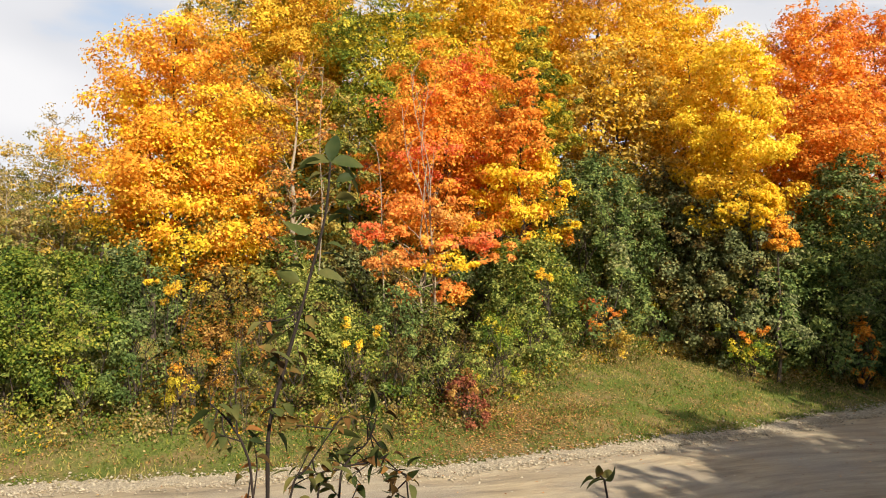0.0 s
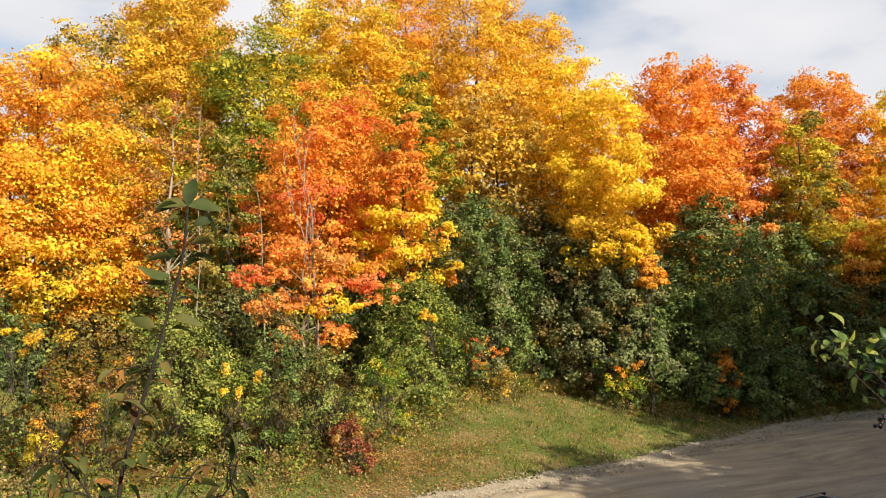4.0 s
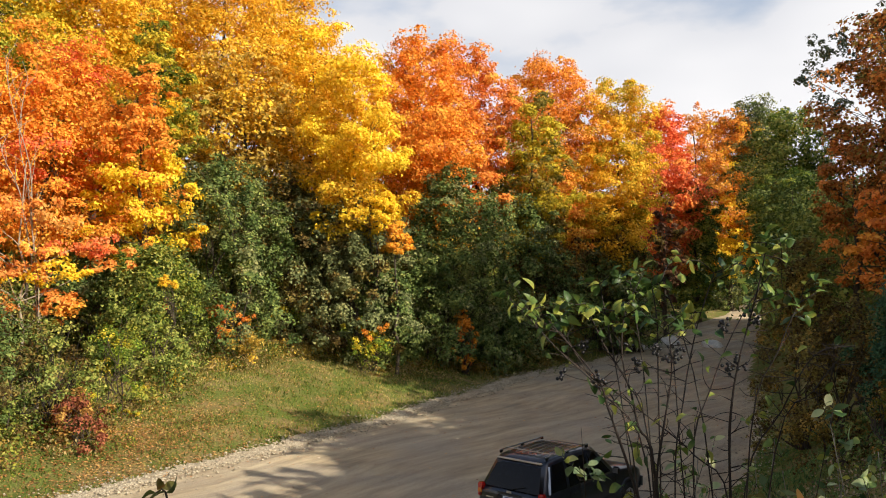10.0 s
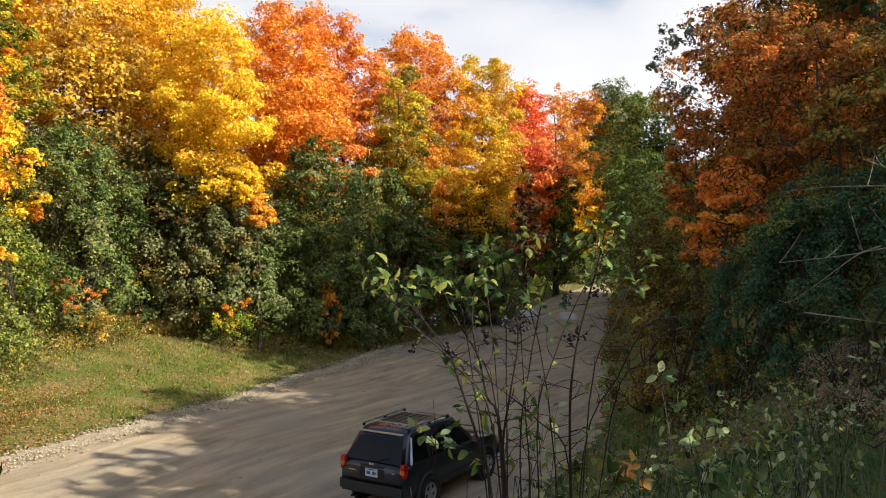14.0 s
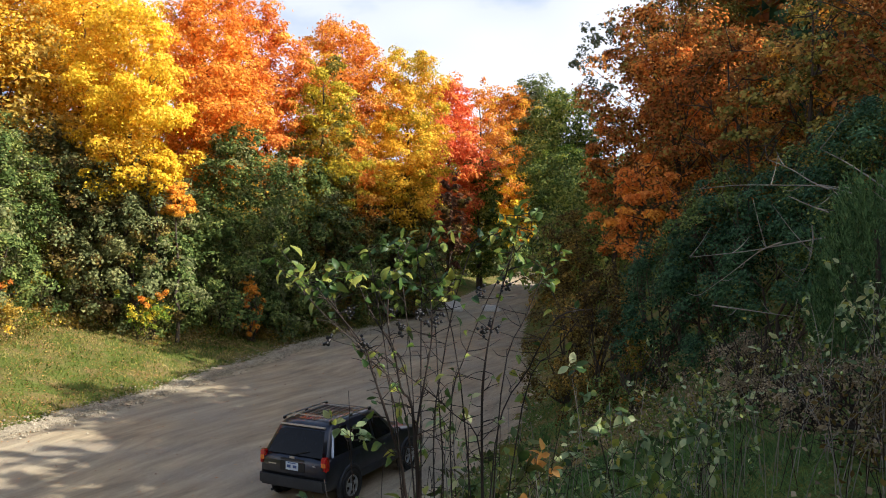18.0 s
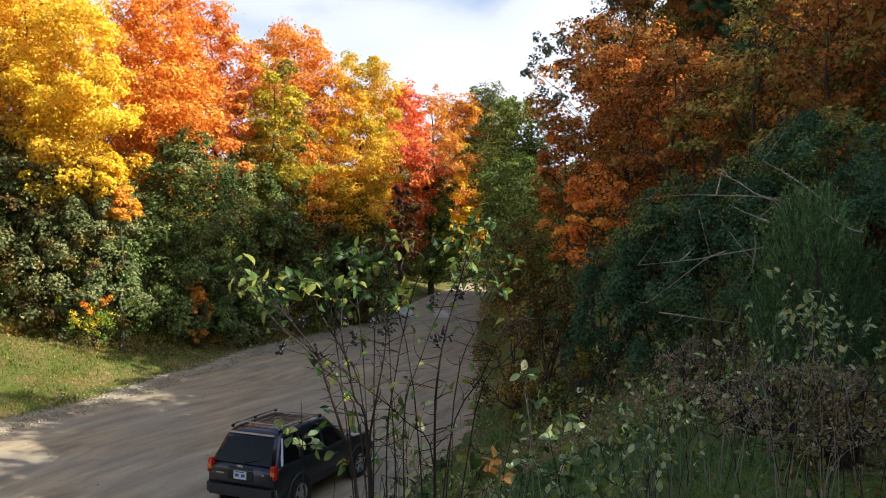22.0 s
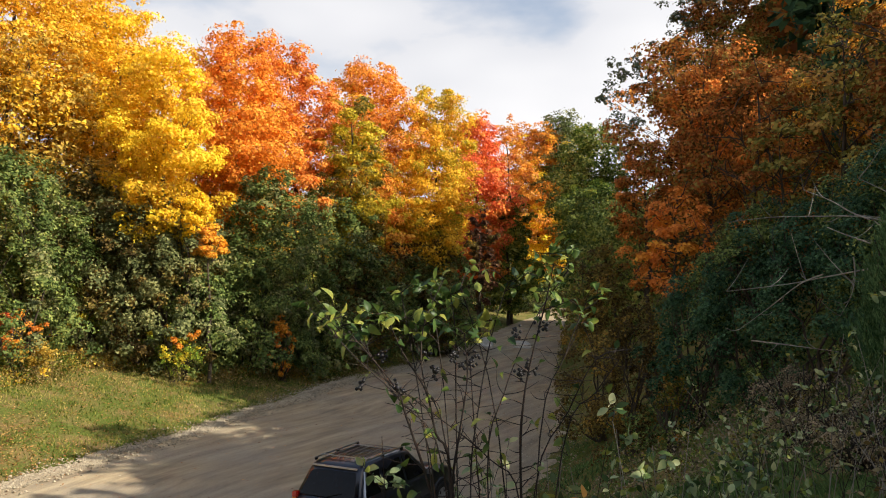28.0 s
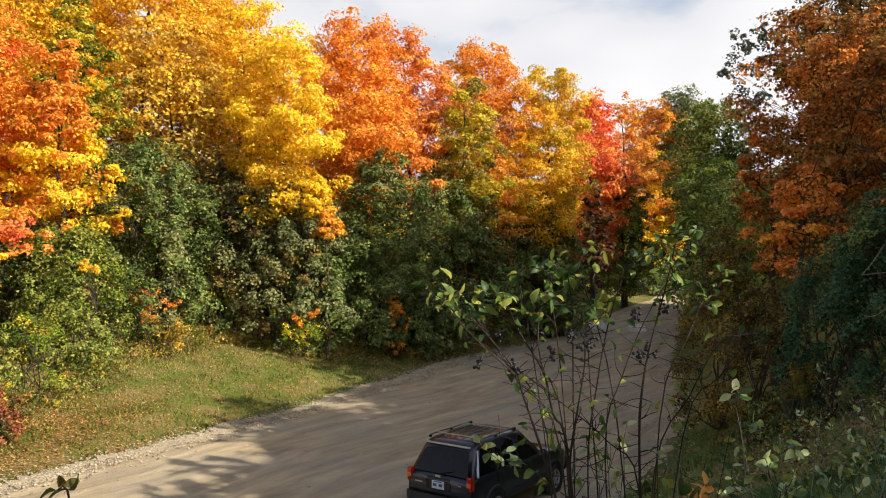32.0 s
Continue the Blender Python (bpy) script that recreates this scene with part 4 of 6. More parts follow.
bush(-19.9, 7.6, 3.4, 2.2, 0.90, 'straw', 'yellow-leaved sprig at the grass edge', dens=0.8, sprig=True)
bush(-20.3, 7.0, 4.0, 2.8, 0.53, 'redorange', 'small red-leaved sprig in the thicket', dens=0.6, sprig=True)
bush(-21.1, 5.8, 4.7, 4.1, 0.48, 'red', 'small red-leaved sprig in the thicket', dens=0.5, sprig=True)
bush(-22.7, 10.8, 2.7, 1.6, 1.18, 'tan', 'dry tan and yellow low shrub at the grass edge', sprig=True)
bush(-18.1, 12.7, 2.8, 1.4, 0.97, 'brightgreen', 'bright green sprig at the thicket edge', sprig=True)
bush(-18.0, 12.9, 3.3, 2.7, 0.50, 'orange', 'small orange sprig at the thicket edge', dens=0.6, sprig=True)
bush(-14.9, -11.3, 3.6, 1.7, 0.81, 'rust', 'dry rusty shrub with tan leaves', dens=0.7, sprig=True)
bush(-15.0, -12.1, 2.6, 1.3, 0.54, 'lime', 'yellow-green sprig at the grass edge', sprig=True)
bush(-15.3, -14.3, 2.9, 1.8, 0.55, 'brightgreen', 'light green leafy spray of the bank shrubs', sprig=True)
bush(-15.5, -0.9, 2.7, 1.1, 0.61, 'brightgreen', 'bright green sprig at the grass edge', sprig=True)


# ---- the parked car ----
def gloss_mat(name, colour, rough=0.4, metal=0.0, coat=0.0, speck=0.0):
    m, nt, b, L = node_mat(name)
    n = noise_node(nt, 6, 5, 0.65)
    k = speck
    dark = tuple(c * (1 - k) for c in colour[:3]) + (1,)
    pale = tuple(min(1, c * (1 + k) + 0.03 * k) for c in colour[:3]) + (1,)
    r = ramp_node(nt, n.outputs["Fac"], [(0.35, dark), (0.7, pale)])
    L(r.outputs[0], b.inputs["Base Color"])
    mr = nt.nodes.new("ShaderNodeMapRange")
    L(n.outputs["Fac"], mr.inputs["Value"])
    mr.inputs["To Min"].default_value, mr.inputs["To Max"].default_value = rough * 0.8, rough * 1.25
    L(mr.outputs[0], b.inputs["Roughness"])
    b.inputs["Metallic"].default_value = metal
    b.inputs["Coat Weight"].default_value = coat
    return m


PAINT = gloss_mat("dusty_dark_paint", srgb("1c2230"), 0.34, 0.3, 0.5, 0.25)
CLAD = gloss_mat("grey_cladding", srgb("25282c"), 0.6, 0, 0, 0.25)
RUBBER = gloss_mat("tyre_rubber", srgb("1c1b1a"), 0.85, 0, 0, 0.3)
ALLOY = gloss_mat("alloy", srgb("b8bcc0"), 0.3, 0.9, 0, 0.15)
CHROME = gloss_mat("rack_metal", srgb("b0b0b0"), 0.3, 0.8, 0, 0.1)
GLASS = gloss_mat("tinted_glass", srgb("0a0d14"), 0.05, 0, 0.0, 0.1)
GLASS.node_tree.nodes["Principled BSDF"].inputs["Specular IOR Level"].default_value = 0.22
RED_LENS = gloss_mat("red_lens", srgb("b41810"), 0.15, 0, 0.6, 0.15)
AMBER_LENS = gloss_mat("amber_lens", srgb("d8701c"), 0.15, 0, 0.6, 0.15)
PLATE = gloss_mat("plate_white", srgb("c4d0dc"), 0.4, 0, 0, 0.05)
PLATE_INK = gloss_mat("plate_ink", srgb("3c5488"), 0.5, 0, 0, 0.05)
BLACK = gloss_mat("black_plastic", srgb("141416"), 0.6, 0, 0, 0.2)


def box_bm(sx, sy, sz, at=(0, 0, 0), bevel=0.01):
    bm = bmesh.new()
    bmesh.ops.create_cube(bm, size=1)
    bmesh.ops.scale(bm, vec=(sx, sy, sz), verts=bm.verts)
    if bevel:
        bmesh.ops.bevel(bm, geom=bm.edges[:], offset=bevel, segments=2, affect="EDGES")
    bmesh.ops.translate(bm, vec=at, verts=bm.verts)
    return bm


def loft(rings, smooth=True):
    """A closed skin through rings of equally many points, capped at both ends."""
    bm = bmesh.new()
    rows = [[bm.verts.new(p) for p in ring] for ring in rings]
    k = len(rows[0])
    for a, b in zip(rows, rows[1:]):
        for i in range(k):
            bm.faces.new((a[i], a[(i + 1) % k], b[(i + 1) % k], b[i]))
    bm.faces.new(rows[0][::-1])
    bm.faces.new(rows[-1])
    bmesh.ops.recalc_face_normals(bm, faces=bm.faces)
    for f in bm.faces:
        f.smooth = smooth
    return bm


def panel(quad, thick=0.012, shrink=0.0):
    """A thin pane on four corners, pushed out by its thickness."""
    q = [Vector(p) for p in quad]
    c = sum(q, Vector()) / 4
    n = (q[1] - q[0]).cross(q[3] - q[0]).normalized()
    q = [c + (p - c) * (1 - shrink) for p in q]
    bm = bmesh.new()
    lo, hi = [bm.verts.new(p - n * thick) for p in q], [bm.verts.new(p + n * thick) for p in q]
    bm.faces.new(hi), bm.faces.new(lo[::-1])
    for i in range(4):
        bm.faces.new((lo[i], lo[(i + 1) % 4], hi[(i + 1) % 4], hi[i]))
    bmesh.ops.bevel(bm, geom=bm.edges[:], offset=0.004, segments=1, affect="EDGES")
    return bm


def bar(a, b, w, h):
    """A slim rounded bar from a to b."""
    a, b = Vector(a), Vector(b)
    bm = box_bm(w, (b - a).length, h, bevel=min(w, h) * 0.3)
    m = (b - a).to_track_quat("Y", "Z").to_matrix().to_4x4()
    bmesh.ops.transform(bm, matrix=Matrix.Translation((a + b) / 2) @ m, verts=bm.verts)
    return bm


def ring_bm(r_out, r_in, width, at, seg=28):
    """A tyre-like ring round the x axis."""
    bm = bmesh.new()
    prof = [(r_in, -width * 0.42), (r_out * 0.93, -width * 0.5), (r_out, -width * 0.36), (r_out, width * 0.36), (r_out * 0.93, width * 0.5), (r_in, width * 0.42)]
    rows = []
    for i in range(seg):
        a = 2 * math.pi * i / seg
        rows.append([bm.verts.new((at[0] + w, at[1] + r * math.cos(a), at[2] + r * math.sin(a))) for r, w in prof])
    for i in range(seg):
        a, b = rows[i], rows[(i + 1) % seg]
        for j in range(len(prof)):
            bm.faces.new((a[j], a[(j + 1) % 6], b[(j + 1) % 6], b[j]))
    bmesh.ops.recalc_face_normals(bm, faces=bm.faces)
    for f in bm.faces:
        f.smooth = True
    return bm


def build_car():
    car = tagged(new("parked_car"), "dark charcoal utility car with a roof rack on the dirt track", "car")
    car.location = (0, 0, 0.02)

    def section(y, w, z0, z1, crown=0.03):
        """Half-round cross-section of the lower body."""
        right = [(w * 0.86, z0), (w * 0.97, z0 + 0.06), (w, z0 + 0.24), (w * 1.0, z0 + (z1 - z0) * 0.62), (w * 0.975, z1 - 0.05), (w * 0.92, z1), (w * 0.5, z1 + crown)]
        return [(x, y, z) for x, z in right] + [(-x, y, z) for x, z in right[::-1]]

    rows = [(0.02, 0.80, 0.50, 0.98), (0.08, 0.845, 0.42, 1.04), (0.30, 0.872, 0.36, 1.08), (0.9, 0.88, 0.34, 1.08), (2.0, 0.885, 0.34, 1.06), (3.0, 0.885, 0.34, 1.05),
            (3.25, 0.88, 0.34, 1.06), (3.7, 0.872, 0.36, 1.02), (4.1, 0.85, 0.38, 0.96), (4.32, 0.80, 0.42, 0.88), (4.40, 0.72, 0.48, 0.78)]
    part("body", loft([section(*r) for r in rows]), PAINT, car)
    # upper body: waist (y, half width, z) and roof lines for each station
    st = [(0.10, 0.80, 1.05, 0.40, 0.615, 1.64), (0.45, 0.83, 1.06, 0.55, 0.64, 1.70), (1.3, 0.84, 1.06, 1.3, 0.655, 1.735), (2.1, 0.84, 1.05, 2.05, 0.65, 1.725), (3.05, 0.82, 1.05, 2.38, 0.62, 1.69)]
    rings = []
    for yb, wb, zb, yt, wt, zt in st:
        right = [(wb, yb, zb - 0.05), (wb, yb, zb), (wt + 0.02, yt, zt - 0.06), (wt - 0.05, yt, zt), (wt * 0.5, yt, zt + 0.02)]
        rings.append(right + [(-x, y, z) for x, y, z in right[::-1]])
    cabin = part("cabin", loft(rings), PAINT, car)

    def waist(y):
        ys, ws, zs = [s[0] for s in st], [s[1] for s in st], [s[2] for s in st]
        return float(np.interp(y, ys, ws)), float(np.interp(y, ys, zs)) + 0.02

    def eaves(y):
        ys, ws, zs = [s[3] for s in st], [s[4] for s in st], [s[5] for s in st]
        return float(np.interp(y, ys, ws)) + 0.02, float(np.interp(y, ys, zs)) - 0.085

    for side in (1, -1):
        for y0, y1, t0, t1 in ((0.34, 0.98, 0.60, 1.05), (1.06, 1.95, 1.12, 1.90), (2.02, 2.86, 1.97, 2.30)):
            (w0, z0), (w1, z1), (v0, q0), (v1, q1) = waist(y0), waist(y1), eaves(t0), eaves(t1)
            quad = [(side * w0, y0, z0), (side * w1, y1, z1), (side * v1, t1, q1), (side * v0, t0, q0)]
            part("side_window", panel(quad if side > 0 else quad[::-1], 0.008, 0.05), GLASS, cabin)
        part("pillar_trim", bar((side * 0.832, 0.30, 1.08), (side * 0.655, 0.53, 1.60), 0.05, 0.05), CHROME, cabin, "pale metal pillar trim")
    part("rear_window", panel([(-0.70, 0.10, 1.09), (0.70, 0.10, 1.09), (0.56, 0.385, 1.58), (-0.56, 0.385, 1.58)], 0.01), GLASS, cabin)
    part("windshield", panel([(0.72, 3.03, 1.09), (-0.72, 3.03, 1.09), (-0.55, 2.41, 1.65), (0.55, 2.41, 1.65)], 0.01), GLASS, cabin)
    part("rear_wiper", bar((0.02, 0.085, 1.11), (0.34, 0.12, 1.20), 0.014, 0.014), BLACK, cabin)
    part("spoiler_lip", bar((-0.58, 0.40, 1.655), (0.58, 0.40, 1.655), 0.05, 0.035), CHROME, cabin, "pale metal edge over the rear window")
    rack = part("roof_rail", bar((0.60, 0.50, 1.775), (0.60, 2.20, 1.79), 0.035, 0.03), CHROME, car, "silver roof rail")
    part("roof_rail", bar((-0.60, 0.50, 1.775), (-0.60, 2.20, 1.79), 0.035, 0.03), CHROME, car, "silver roof rail")
    for sx in (0.60, -0.60):
        for yy in (0.55, 1.35, 2.15):
            part("rail_foot", box_bm(0.04, 0.09, 0.07, (sx, yy, 1.745), 0.01), BLACK, car)
    for yy in (0.75, 1.85):
        part("cross_bar", bar((-0.60, yy, 1.80), (0.60, yy, 1.80), 0.045, 0.02), CHROME, car)
    for sx in (-0.42, -0.25, -0.08, 0.09, 0.26, 0.43):
        part("roof_rib", bar((sx, 0.62, 1.775), (sx, 1.95, 1.79), 0.022, 0.016), CHROME, car)
    for side in (1, -1):
        light = part("tail_light", box_bm(0.15, 0.13, 0.30, (side * 0.785, 0.085, 0.99), 0.025), RED_LENS, car, "red tail light")
        part("turn_lens", box_bm(0.11, 0.02, 0.09, (side * 0.785, 0.018, 0.98), 0.006), AMBER_LENS, light, "amber turn lens")
        part("headlight", box_bm(0.24, 0.10, 0.15, (side * 0.62, 4.30, 0.80), 0.03), PLATE, car, "clear headlight")
        part("side_cladding", bar((side * 0.893, 1.25, 0.50), (side * 0.893, 3.15, 0.50), 0.03, 0.16), CLAD, car)
        mirror = part("mirror", box_bm(0.17, 0.10, 0.16, (side * 0.985, 2.80, 1.14), 0.03), BLACK, car)
        part("mirror_glass", box_bm(0.13, 0.006, 0.12, (side * 0.985, 2.747, 1.14), 0.002), CHROME, mirror)
        for yy in (1.22, 2.10):
            part("door_handle", box_bm(0.03, 0.17, 0.035, (side * 0.89, yy, 0.94), 0.01), BLACK, car)
        for yy in (1.02, 2.0, 2.95):
            part("door_seam", bar((side * 0.886, yy, 0.46), (side * 0.872, yy, 1.02), 0.008, 0.012), BLACK, car)
        for yy in (0.90, 3.52):
            flare = ring_bm(0.445, 0.375, 0.10, (side * 0.87, yy, 0.37), 30)
            part("wheel_arch", flare, CLAD, car, "dark plastic wheel arch")
            well = bmesh.new()
            bmesh.ops.create_cone(well, cap_ends=True, segments=28, radius1=0.40, radius2=0.40, depth=0.05)
            bmesh.ops.transform(well, matrix=pose(side * 0.862, yy, 0.37, 0, 90, 0), verts=well.verts)
            part("wheel_well", well, BLACK, car)
            wheel = part("wheel", ring_bm(0.355, 0.22, 0.22, (side * 0.83, yy, 0.355)), RUBBER, car, "worn black tyre")
            rim = bmesh.new()
            for i in range(5):
                a = 2 * math.pi * i / 5
                s = box_bm(0.04, 0.085, 0.20, (0, 0, 0.13), 0.012)
                bmesh.ops.transform(s, matrix=pose(side * 0.915, yy, 0.355) @ Matrix.Rotation(a, 4, "X"), verts=s.verts)
                tmp = bpy.data.meshes.new("spoke")
                s.to_mesh(tmp)
                s.free()
                rim.from_mesh(tmp)
                bpy.data.meshes.remove(tmp)
            hub = bmesh.ops.create_cone(rim, cap_ends=True, segments=16, radius1=0.065, radius2=0.05, depth=0.06)
            bmesh.ops.transform(rim, matrix=pose(side * 0.915, yy, 0.355, 0, 90 * side, 0), verts=hub["verts"])
            part("rim", rim, ALLOY, wheel, "five-spoke alloy rim")
            part("rim_lip", ring_bm(0.235, 0.205, 0.20, (side * 0.84, yy, 0.355)), ALLOY, wheel)
    part("rear_bumper", box_bm(1.72, 0.20, 0.30, (0, 0.06, 0.56), 0.06), CLAD, car, "dark grey rear bumper")
    part("front_bumper", box_bm(1.66, 0.22, 0.34, (0, 4.34, 0.56), 0.06), CLAD, car, "dark grey front bumper")
    part("grille", box_bm(0.72, 0.05, 0.16, (0, 4.40, 0.78), 0.02), BLACK, car)
    gate = part("tailgate_trim", box_bm(0.62, 0.03, 0.05, (0, 0.018, 1.015), 0.012), CLAD, car)
    part("badge", box_bm(0.13, 0.012, 0.05, (0, 0.008, 1.065), 0.005), CHROME, gate, "small oval badge")
    part("badge_strip", box_bm(0.20, 0.01, 0.025, (-0.52, 0.02, 0.88), 0.003), CHROME, car)
    part("badge_strip", box_bm(0.07, 0.01, 0.025, (0.55, 0.02, 0.93), 0.003), CHROME, car)
    part("plate_recess", box_bm(0.66, 0.02, 0.20, (0, 0.022, 0.87), 0.012), BLACK, car)
    plate = part("number_plate", box_bm(0.32, 0.012, 0.17, (0, 0.006, 0.88), 0.003), PLATE, car, "pale blue and white number plate")
    for sx, w in ((-0.075, 0.09), (0.075, 0.09)):
        part("plate_bar", box_bm(w, 0.006, 0.06, (sx, -0.002, 0.875), 0.001), PLATE_INK, plate, "plain blue bar")
    part("plate_bar", box_bm(0.2, 0.006, 0.018, (0, -0.002, 0.945), 0.001), PLATE_INK, plate, "plain blue bar")
    ex = bmesh.new()
    bmesh.ops.create_cone(ex, cap_ends=True, segments=12, radius1=0.03, radius2=0.03, depth=0.25)
    bmesh.ops.transform(ex, matrix=pose(-0.5, 0.1, 0.33, 90, 0, 0), verts=ex.verts)
    part("exhaust_pipe", ex, BLACK, car)
    return car


build_car()


# ---- boulders, gravel, grass, fallen leaves ----
def rock_mesh(rng, size, sub=2):
    bm = bmesh.new()
    bmesh.ops.create_icosphere(bm, subdivisions=sub, radius=1)
    o = Vector(rng.uniform(0, 50, 3))
    for v in bm.verts:
        k = 1 + 0.45 * noise.noise(v.co * 1.1 + o) + 0.15 * noise.noise(v.co * 3 + o)
        v.co = Vector((v.co.x * size[0], v.co.y * size[1], max(v.co.z, -0.4) * size[2])) * k
    me = bpy.data.meshes.new("boulder")
    bm.to_mesh(me)
    bm.free()
    return me


def build_rocks():
    rng = np.random.default_rng(8)
    for x, y, sz in ((-15.3, 40.5, (0.85, 0.7, 0.6)), (-12.5, 41.7, (0.8, 0.6, 0.5)), (-16.5, 37.5, (0.75, 0.65, 0.5)), (-24.0, 60, (0.6, 0.6, 0.4))):
        me = rock_mesh(rng, sz, 3)
        me.materials.append(SUNLIT_BOULDER)
        ob = tagged(new("boulder", me), "pale grey boulder beside the dirt track, sunlight put into its colour", "boulder", "boulders along the track")
        ob.location = (x, y, float(height(x, y)) + 0.08)
    # gravel thrown to the track's edge
    bv = np.array([(1, 0, 0), (0, 1, 0), (-1, 0, 0), (0, -1, 0), (0.1, 0.1, 0.7), (0, 0, -0.6)], float)
    bf = np.array([(0, 1, 4), (1, 2, 4), (2, 3, 4), (3, 0, 4), (1, 0, 5), (2, 1, 5), (3, 2, 5), (0, 3, 5)])
    n = 20000
    y = rng.uniform(-18, 30, n)
    side = rng.random(n) < 0.8
    x = np.where(side, left_edge(y) + rng.normal(0.25, 0.42, n), right_edge(y) + rng.normal(-0.2, 0.6, n))
    loose = rng.random(n) < 0.1
    x = np.where(loose, left_edge(y) + rng.uniform(0, 1, n) ** 1.6 * 10, x)
    s = rng.gamma(2.4, 0.012, n).clip(0.012, 0.07)
    a = rng.uniform(0, 6.28, n)
    ca, sa = np.cos(a)[:, None], np.sin(a)[:, None]
    vx, vy, vz = bv[:, 0][None] * s[:, None], bv[:, 1][None] * s[:, None] * 0.8, bv[:, 2][None] * s[:, None] * 0.8
    V = np.stack([x[:, None] + vx * ca - vy * sa, y[:, None] + vx * sa + vy * ca, (height(x, y) + np.where(side & ~loose, 0.055, 0.02))[:, None] + vz], -1)
    F = bf[None] + (np.arange(n) * len(bv))[:, None, None]
    me = fast_mesh("gravel", V.reshape(-1, 3), F.reshape(-1, 3))
    me.materials.append(STONE)
    tagged(new("gravel", me), "loose pale gravel along the track's edge", "gravel", kind="stuff")


def grass_mat():
    m = leaf_mat("grass_blades", [srgb(c) for c in ("465c1c", "6a7e2c", "949246", "b6a464")], patch=0.45, through_light=0.3)
    return m


def build_grass():
    rng = np.random.default_rng(12)
    n = 120000
    y = rng.uniform(-30, 34, n)
    s = rng.uniform(0, 1, n) ** 0.8 * 15 - 0.15
    x = left_edge(y) - s
    n2 = 50000
    y2 = rng.uniform(-13, 12, n2)
    x2 = right_edge(y2) + rng.uniform(0.1, 15, n2)
    n3 = 110000
    y3 = rng.uniform(-11.5, -1, n3)
    x3 = rng.uniform(5.5, 13.5, n3)
    x, y = np.r_[x, x2, x3], np.r_[y, y2, y3]
    keep = np.hypot(x - 9.7, y + 13.3) > 2.5
    n3 = int(keep[-n3:].sum())
    x, y = x[keep], y[keep]
    n = len(x)
    patch = 0.5 + 0.5 * np.sin(x * 0.8 + 2 * np.sin(y * 0.5)) * np.sin(y * 0.9 + 1)
    h = (0.05 + 0.09 * rng.random(n)) * (0.6 + 0.7 * patch)
    h = np.where(x > right_edge(y), h * np.clip(np.hypot(x - 9.7, y + 13.3) / 14, 0.3, 0.8), h)
    far = np.hypot(x - 9.7, y + 13.3)
    w = np.clip(far * 0.0009, 0.003, 0.022) * rng.uniform(0.6, 1.4, n)
    a = rng.uniform(0, 6.28, n)
    lean = rng.normal(0, 0.06, (n, 2))
    p = np.stack([x, y, height(x, y) - 0.01], 1)
    d = np.stack([np.cos(a) * w, np.sin(a) * w, 0 * a], 1)
    tip = p + np.stack([lean[:, 0], lean[:, 1], h], 1)
    V = np.stack([p - d, p + d, tip], 1)
    slope = x > right_edge(y)
    # grass on the slope: part of its shade is put into this darker palette
    shady = leaf_mat("shaded_grass_blades", [srgb(c) for c in ("446038", "5a7844", "728c50")], patch=0.45, through_light=0.25)
    for sel, mat, label in ((~slope, grass_mat(), "short patchy autumn grass on the bank"), (slope, shady, "grass on the shaded slope, shade put into its dark green")):
        W = V[sel].reshape(-1, 3)
        me = fast_mesh("grass", W, np.arange(len(W)).reshape(-1, 3))
        me.materials.append(mat)
        tagged(new("grass", me), label, "grass", kind="stuff")
    # fallen leaves
    n = 36000
    y = rng.uniform(-24, 26, n)
    s = 13 * rng.beta(1.5, 1.2, n) - 0.4
    x = left_edge(y) - s
    clump = np.sin(x * 1.1 + 1.7 * np.sin(y * 0.6)) + np.sin(y * 0.8 + x * 0.3) + rng.normal(0, 0.7, n)
    ok = clump > -0.3
    x, y = x[ok], y[ok]
    n2 = 700
    y2 = rng.uniform(-16, 26, n2)
    x2 = left_edge(y2) + rng.uniform(0, 13, n2)
    n3 = 9000
    y3 = rng.normal(-2.0, 3.2, n3)
    x3 = left_edge(y3) - np.abs(rng.normal(2.6, 1.5, n3)) - 0.2
    x, y = np.r_[x, x2, x3], np.r_[y, y2, y3]
    n = len(x)
    pos = np.stack([x, y, height(x, y) + rng.uniform(0.03, 0.07, n)], 1)
    v, f = leaf_cards(rng, pos, np.tile([[0, 0, 1.6]], (n, 1)), 0.07, 0.8, 0.5, 0.6)
    me = fast_mesh("fallen_leaves", v, f)
    me.materials.append(leaf_mat("fallen_leaf", [srgb(c) for c in ("6e4226", "905e36", "b47e4a", "cca060")], 0.8, 0.1))
    tagged(new("fallen_leaves", me), "scattered tan and orange fallen leaves", "leaves", kind="stuff")


def weed_band(label, spots, palette, seed, leaf=0.1, per=26):
    """Low weeds that nobody could count: loose leafy tufts."""
    rng = np.random.default_rng(seed)
    pos, outs = [], []
    for x, y, h, r in spots:
        k = max(8, int(per * (0.6 + h * 1.6)))
        q = rng.normal(0, 1, (k, 3)) * (r * 0.5, r * 0.5, 0) + (x, y, 0)
        q[:, 2] = height(q[:, 0], q[:, 1]) + h * rng.random(k) ** 0.8
        pos.append(q)
        outs.append(rng.normal(0, 0.5, (k, 3)))
    v, f = leaf_cards(rng, np.concatenate(pos), np.concatenate(outs), leaf, 0.6)
    me = fast_mesh("weeds", v, f)
    me.materials.append(LEAF[palette])
    tagged(new("weeds", me), label, "weeds", kind="stuff")


